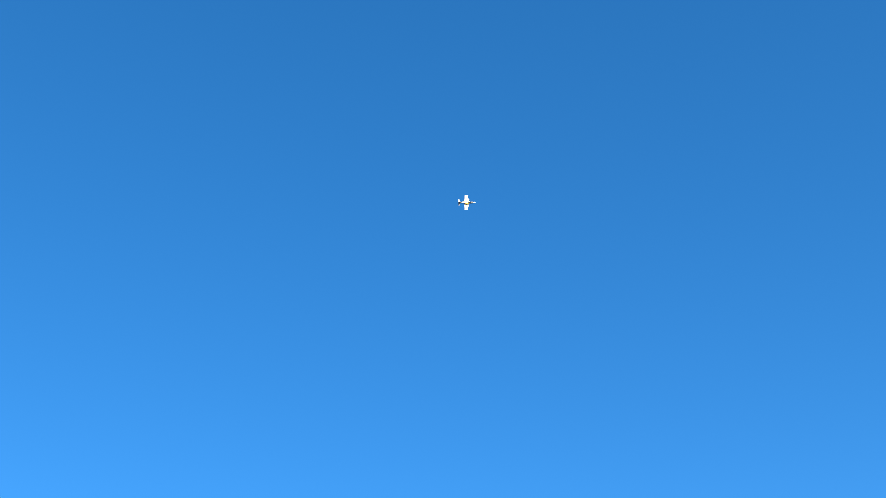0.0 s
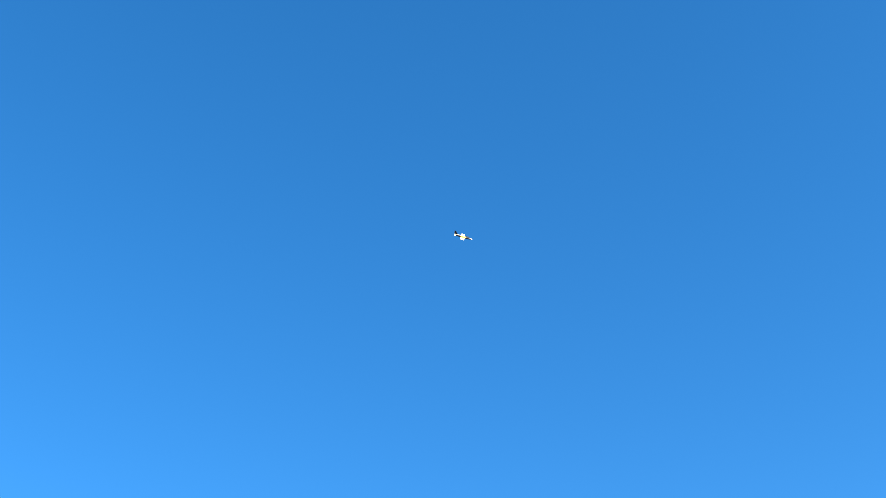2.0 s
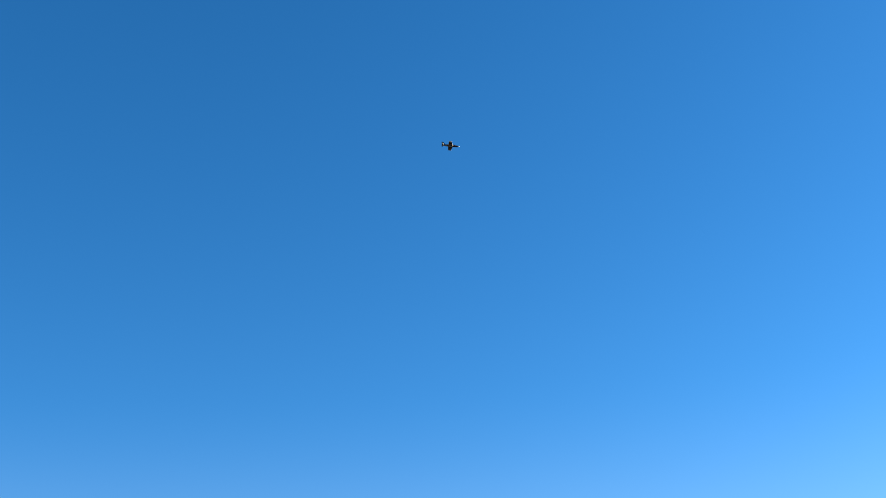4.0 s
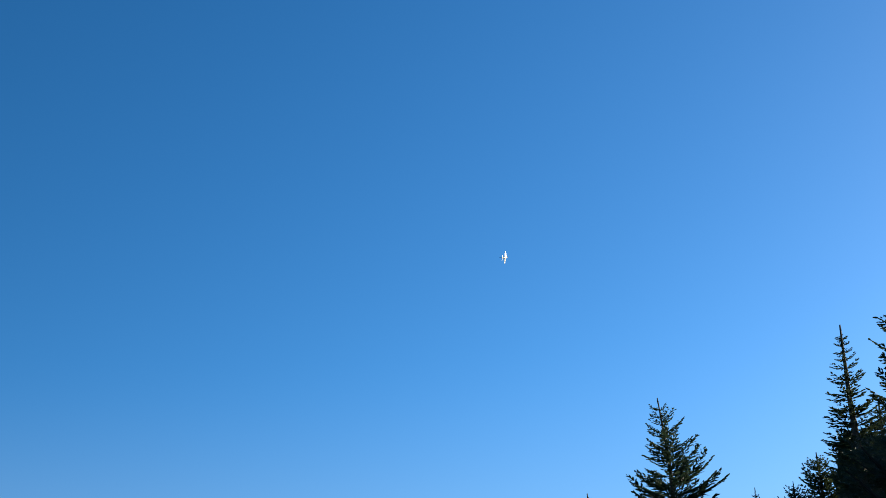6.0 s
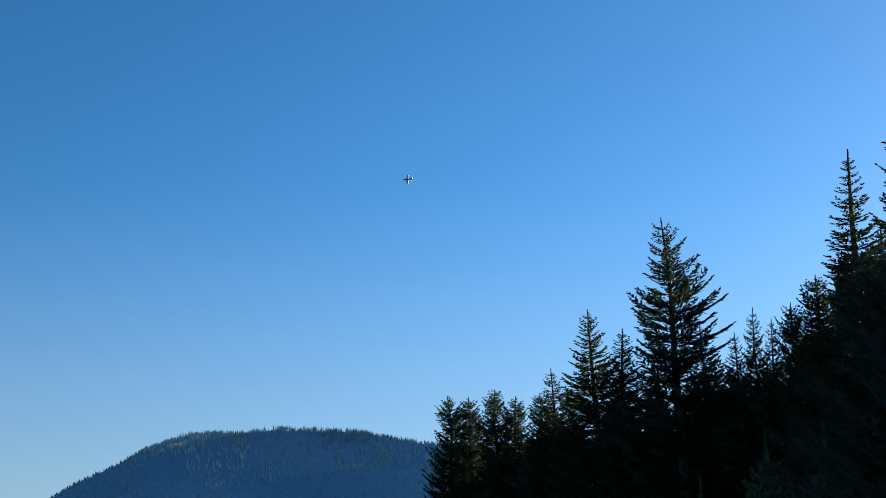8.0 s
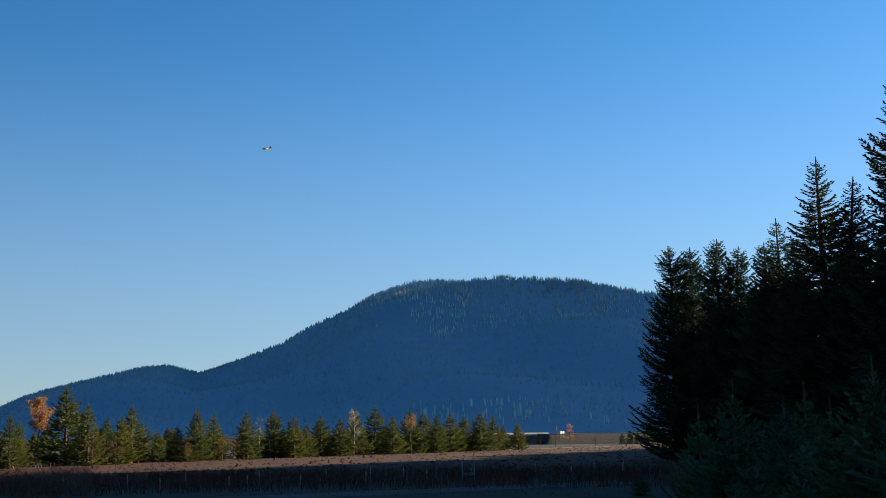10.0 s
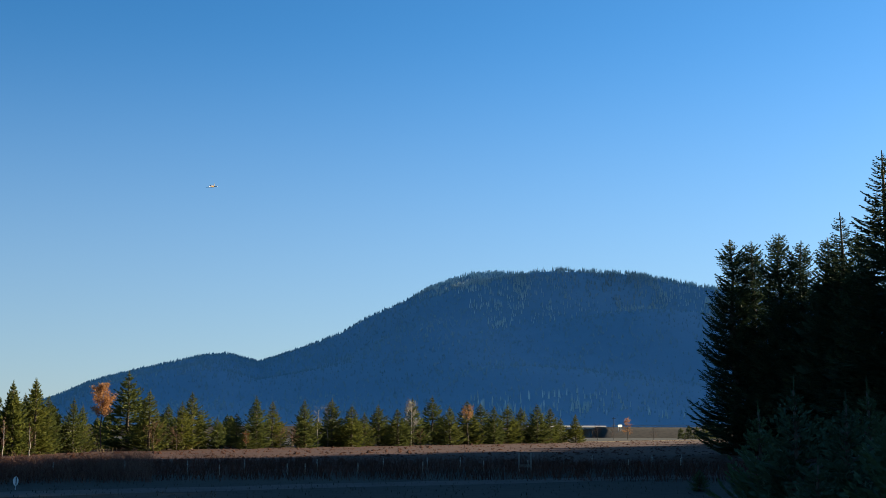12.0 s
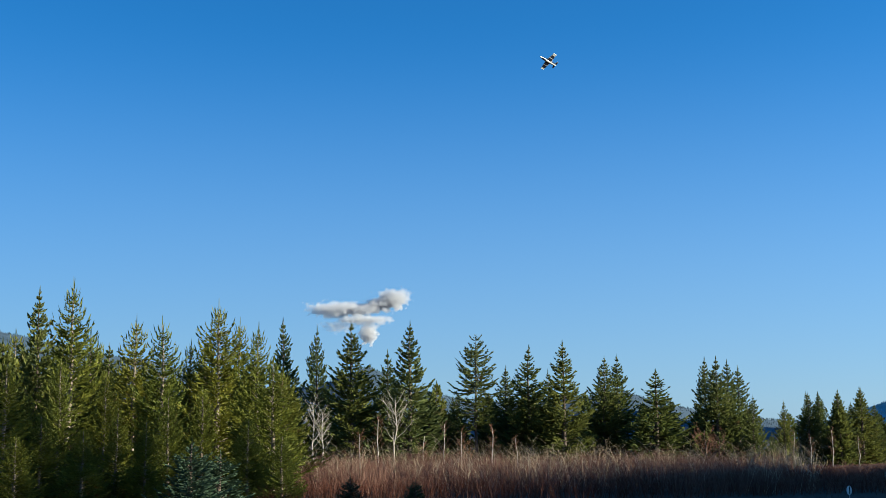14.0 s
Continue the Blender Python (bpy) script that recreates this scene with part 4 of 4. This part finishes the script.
def pale_and_sunlit_stand(seed):
    """Bare pale trees at the mountain's foot; loose pale stands over its upper slope imitate sunlit forest."""
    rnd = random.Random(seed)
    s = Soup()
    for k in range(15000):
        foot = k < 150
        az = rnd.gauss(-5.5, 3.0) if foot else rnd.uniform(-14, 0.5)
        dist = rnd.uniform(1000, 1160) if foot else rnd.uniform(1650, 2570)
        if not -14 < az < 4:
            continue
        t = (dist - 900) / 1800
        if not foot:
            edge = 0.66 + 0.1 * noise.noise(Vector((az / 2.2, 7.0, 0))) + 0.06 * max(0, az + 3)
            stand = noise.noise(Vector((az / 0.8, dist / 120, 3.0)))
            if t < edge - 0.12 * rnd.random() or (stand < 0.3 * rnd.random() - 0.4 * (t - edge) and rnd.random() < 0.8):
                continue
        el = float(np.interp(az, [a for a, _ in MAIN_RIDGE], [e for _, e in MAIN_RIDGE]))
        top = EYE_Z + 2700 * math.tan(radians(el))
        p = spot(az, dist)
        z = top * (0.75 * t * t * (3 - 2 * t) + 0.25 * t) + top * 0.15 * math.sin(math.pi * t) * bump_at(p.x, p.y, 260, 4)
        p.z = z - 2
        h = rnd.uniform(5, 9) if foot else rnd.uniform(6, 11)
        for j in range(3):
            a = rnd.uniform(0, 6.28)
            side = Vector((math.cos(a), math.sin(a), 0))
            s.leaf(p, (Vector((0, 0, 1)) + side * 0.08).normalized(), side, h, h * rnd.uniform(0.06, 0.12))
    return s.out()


whole("pale_trees", pale_and_sunlit_stand(4), M_FARPALE, "pale bare trees at the mountain's foot, pale stand-ins for sunlit forest above", "trees", "stuff")


# ---- cloud ----
def cloud_stuff():
    m, nodes, links, bsdf = shader("cloud_vapour")
    bsdf.inputs["Base Color"].default_value = (0.64, 0.62, 0.615, 1)
    bsdf.inputs["Roughness"].default_value = 1.0
    bsdf.inputs["Specular IOR Level"].default_value = 0.0
    tl = nodes.new("ShaderNodeBsdfTranslucent")
    tl.inputs["Color"].default_value = (0.64, 0.62, 0.615, 1)
    half = nodes.new("ShaderNodeMixShader")
    half.inputs[0].default_value = 0.5
    links.new(bsdf.outputs[0], half.inputs[1])
    links.new(tl.outputs[0], half.inputs[2])
    links.new(half.outputs[0], nodes["Material Output"].inputs["Surface"])
    return m


def cloud():
    """A drift of small vapour flecks, dense within its lobes and thinning out at their edges."""
    rnd = random.Random(8)
    s, far = Soup(), 4500
    # heading, elevation, half width, half height in degrees, flecks
    for az, el, w, h, count in ((37.72, 6.2, 0.62, 0.42, 21000), (38.35, 5.95, 0.62, 0.3, 13000), (40.5, 5.72, 0.95, 0.34, 16000), (39.4, 5.75, 0.95, 0.3, 16000),
                                (39.0, 5.3, 1.15, 0.18, 9000), (38.84, 4.62, 0.36, 0.48, 10000), (40.2, 5.0, 0.7, 0.26, 2200)):
        for k in range(count):
            q = Vector((rnd.gauss(0, 0.5), rnd.gauss(0, 0.5), rnd.gauss(0, 0.5)))
            a, e = az + q.x * w * 1.35, el + q.z * h * 1.3
            lump = noise.noise(Vector((a / 0.34, e / 0.26, q.y))) + 0.5 * noise.noise(Vector((a / 0.14, e / 0.11, q.y * 2)))
            if q.length + (0.25 if q.z < 0 else 0.0) > 1.0 + 0.5 * lump:
                continue
            c = spot(a, far + q.y * far * radians(w) * 0.8)
            c.z = EYE_Z + far * math.tan(radians(e))
            d = (0.45 * sun_way - c.normalized() + Vector((rnd.uniform(-1, 1), rnd.uniform(-1, 1), rnd.uniform(-1, 1))) * 0.45).normalized()
            r = rnd.uniform(0.8, 1.4)
            f = d.orthogonal().normalized()
            g = d.cross(f)
            s.add([c - f * r - g * r * 0.6, c + f * r - g * r * 0.6, c + g * r], [(0, 1, 2)])
    whole("cloud", s.out(), cloud_stuff(), "small soft cream-white cumulus cloud over the trees", "cloud", "stuff")


cloud()


# ---- the aeroplane ----
def aeroplane():
    """A model jet, nose along +y, 2.0 m long."""
    white, dark = paint("cream_gloss_paint", (0.56, 0.54, 0.47), 0.35, 0.92), paint("navy_gloss_paint", (0.02, 0.022, 0.035), 0.3)
    gold = paint("yellow_trim_paint", (0.75, 0.42, 0.05), 0.35)
    glass, gn, gl, gb = shader("smoked_canopy")
    gb.inputs["Base Color"].default_value = (0.02, 0.025, 0.03, 1)
    gb.inputs["Roughness"].default_value = 0.06
    ob = thing("model_aeroplane", pose(0, 0, 0), "cream and navy model jet aeroplane flying overhead", "aeroplane")
    s = Soup()
    prof = [(1.0, 0.012, 0), (0.93, 0.045, 0), (0.8, 0.075, 0.005), (0.6, 0.1, 0.01), (0.35, 0.12, 0.015), (0.0, 0.125, 0.02), (-0.35, 0.11, 0.025), (-0.65, 0.085, 0.03), (-0.86, 0.06, 0.035)]
    s.tube([Vector((0, y, z)) for y, r, z in prof], [r for y, r, z in prof], 14)
    part("fuselage", s.out(), white, ob, "cream fuselage", True)
    rings = [p[0] for p in prof]

    def side_panel(sx, y0, y1, low, high):
        """A painted strip along the fuselage's side, 3 mm proud; low and high are angles over the level."""
        ys = [y0 + (y1 - y0) * i / 8 for i in range(9)]
        v, f = [], []
        for y in ys:
            r = float(np.interp(y, rings[::-1], [p[1] for p in prof][::-1])) + 0.004
            z = float(np.interp(y, rings[::-1], [p[2] for p in prof][::-1]))
            for j in range(6):
                w = radians(low + (high - low) * j / 5)
                q = max(r, (r - 0.004) * (0.32 * math.sin(w) + math.sqrt(0.7056 - 0.1024 * math.cos(w) ** 2)) + 0.004)
                v.append(Vector((sx * q * math.cos(w), y, z + q * math.sin(w))))
        for i in range(8):
            for j in range(5):
                q = (i * 6 + j, i * 6 + j + 1, i * 6 + j + 7, i * 6 + j + 6)
                f.append(q if sx > 0 else q[::-1])
        return v, f

    for sx in (-1, 1):
        part("nose_stripe", side_panel(sx, 0.3, 0.86, -88, 66), dark, ob, "navy band along the nose", True)
        part("tail_stripe", side_panel(sx, -0.84, -0.22, -48, 60), dark, ob, "navy band along the tail", True)
        part("gold_panel", side_panel(sx, -0.2, 0.28, -20, 58), gold, ob, "yellow panel over the wing", True)
    s = Soup()
    s.tube([Vector((0, y, z + 0.32 * r)) for y, r, z in prof[2:]], [r * 0.84 for y, r, z in prof[2:]], 14)
    part("upper_skin", s.out(), white, ob, "cream upper fuselage", True)
    s = Soup()
    s.tube([Vector((0, 1.01, 0)), Vector((0, 0.93, 0)), Vector((0, 0.82, 0.004))], [0.008, 0.047, 0.075], 14)
    part("nose_cone", s.out(), white, ob, "cream nose cone", True)
    s = Soup()
    can = [(0.72, 0.02, 0.08), (0.6, 0.06, 0.1), (0.42, 0.075, 0.12), (0.22, 0.065, 0.12), (0.08, 0.02, 0.12)]
    s.tube([Vector((0, y, z)) for y, r, z in can], [r for y, r, z in can], 12)
    part("canopy", s.out(), glass, ob, "dark canopy", True)
    s = Soup()
    s.tube([Vector((0, 0.05, 0.1)), Vector((0, -0.3, 0.1)), Vector((0, -0.7, 0.075))], [0.05, 0.06, 0.03], 8)
    part("spine", s.out(), white, ob, "cream spine", True)

    def slab(pts, th):
        v = [Vector((x, y, z + th / 2)) for x, y, z in pts] + [Vector((x, y, z - th / 2)) for x, y, z in pts]
        n = len(pts)
        return v, [tuple(range(n)), tuple(reversed(range(n, 2 * n)))] + [(i, i + n, (i + 1) % n + n, (i + 1) % n) for i in range(n)]

    for sx in (-1, 1):
        wing = part("wing", slab([(sx * 0.08, 0.27, -0.04), (sx * 0.78, 0.09, 0.0), (sx * 0.78, -0.2, 0.0), (sx * 0.08, -0.25, -0.04)], 0.03), white, ob, "cream tapered wing")
        for x0, x1 in ((0.1, 0.33), (0.4, 0.62)):
            y0, y1 = 0.25 - 0.26 * (x0 - 0.1), 0.25 - 0.26 * (x1 - 0.1)
            z0, z1 = -0.056 + 0.061 * (x0 - 0.1), -0.056 + 0.061 * (x1 - 0.1)
            part("under_panel", slab([(sx * x0, y0, z0), (sx * x1, y1, z1), (sx * x1, -0.2, z1), (sx * x0, -0.22, z0)], 0.012), dark, wing, "navy underside panel")
        s = Soup()
        s.tube([Vector((sx * 0.79, 0.16, 0)), Vector((sx * 0.79, 0.08, 0)), Vector((sx * 0.79, -0.18, 0)), Vector((sx * 0.79, -0.26, 0))], [0.01, 0.028, 0.028, 0.01], 8)
        part("tip_tank", s.out(), white, wing, "cream wing-tip tank", True)
        tail = part("tailplane", slab([(sx * 0.03, -0.7, 0.06), (sx * 0.33, -0.84, 0.07), (sx * 0.33, -0.95, 0.07), (sx * 0.03, -0.95, 0.06)], 0.02), white, ob)
        part("under_panel", slab([(sx * 0.05, -0.72, 0.05), (sx * 0.32, -0.845, 0.059), (sx * 0.32, -0.945, 0.059), (sx * 0.05, -0.945, 0.05)], 0.008), dark, tail, "navy underside panel")
        s = Soup()
        s.tube([Vector((sx * 0.12, 0.2, 0.06)), Vector((sx * 0.13, 0.0, 0.06)), Vector((sx * 0.09, -0.35, 0.05))], [0.05, 0.055, 0.03], 8)
        part("air_intake", s.out(), gold, ob, "yellow air intake", True)
    fin = slab([(-0.48, 0.07, 0), (-0.84, 0.47, 0), (-1.0, 0.47, 0), (-0.93, 0.06, 0)], 0.024)
    fin = ([Vector((v.z, v.x, v.y)) for v in fin[0]], fin[1])
    part("fin", fin, dark, ob, "navy swept fin")
    s = Soup()
    s.tube([Vector((0, -0.85, 0.035)), Vector((0, -0.93, 0.036))], [0.058, 0.045], 12)
    part("exhaust_nozzle", s.out(), M_STEEL, ob, "bare metal exhaust nozzle")
    return ob


jet = aeroplane()


def motions():
    walk(jet, [(t, pose(x, y, z, a, b, c)) for t, x, y, z, a, b, c in [
        (0, -105.46, 3.68, 97.52, -174.3, 58.6, -176.8),
        (0.5, -99.14, 16.59, 91.12, -24.3, 51.7, -22.6),
        (1, -94.83, 28.99, 88.10, -23.2, 61.3, -29.6),
        (1.5, -91.05, 41.49, 87.05, -22.9, 63.0, -37.4),
        (2, -85.60, 53.49, 86.00, -25.3, 59.8, -42.7),
        (2.5, -78.56, 64.76, 84.94, -22.1, 60.5, -37.9),
        (2.7, -76.46, 70.07, 85.77, -12.0, 57.1, -34.9),
        (4.8, 4.45, 134.64, 63.80, 2.9, -30.6, -78.2),
        (5, 14.25, 137.93, 64.75, 6.6, -31.3, -71.5),
        (5.5, 33.67, 140.70, 66.01, 17.6, -54.0, -65.4),
        (6, 48.62, 150.73, 69.60, 50.2, -60.3, -88.4),
        (6.5, 60.48, 165.65, 73.23, 69.7, -59.1, -60.3),
        (7, 63.59, 181.13, 74.43, 10.9, -80.9, 4.4),
        (7.5, 57.77, 194.39, 73.91, 145.6, -88.7, -106.5),
        (8, 45.80, 207.59, 73.10, 32.8, -84.5, 22.8),
        (8.5, 30.16, 215.40, 70.88, -38.7, -85.2, 111.4),
        (9, 11.60, 222.49, 67.23, -82.2, -77.4, 169.3),
        (9.2, 3.24, 221.58, 64.08, -12.8, -61.8, 106.7),
        (11.3, -25.38, 186.83, 38.75, -7.7, -4.4, 161.2),
        (11.5, -26.79, 182.74, 37.63, -9.0, -1.3, 162.3),
        (12, -28.40, 164.57, 34.29, -7.9, 2.9, 164.1),
        (12.5, -30.13, 142.17, 30.53, -7.8, 14.1, 163.5),
        (13, -33.48, 120.75, 28.60, -2.7, 23.1, 165.5),
        (13.3, -35.36, 107.48, 28.06, 0.1, 18.4, 165.0),
        (13.5, -37.88, 99.96, 28.43, 2.6, 18.9, 166.4),
        (13.7, -41.86, 94.61, 29.82, 10.0, 26.7, 172.2),
        (14, -49.32, 84.13, 32.40, 15.1, 37.2, 177.2),
    ]])


motions()
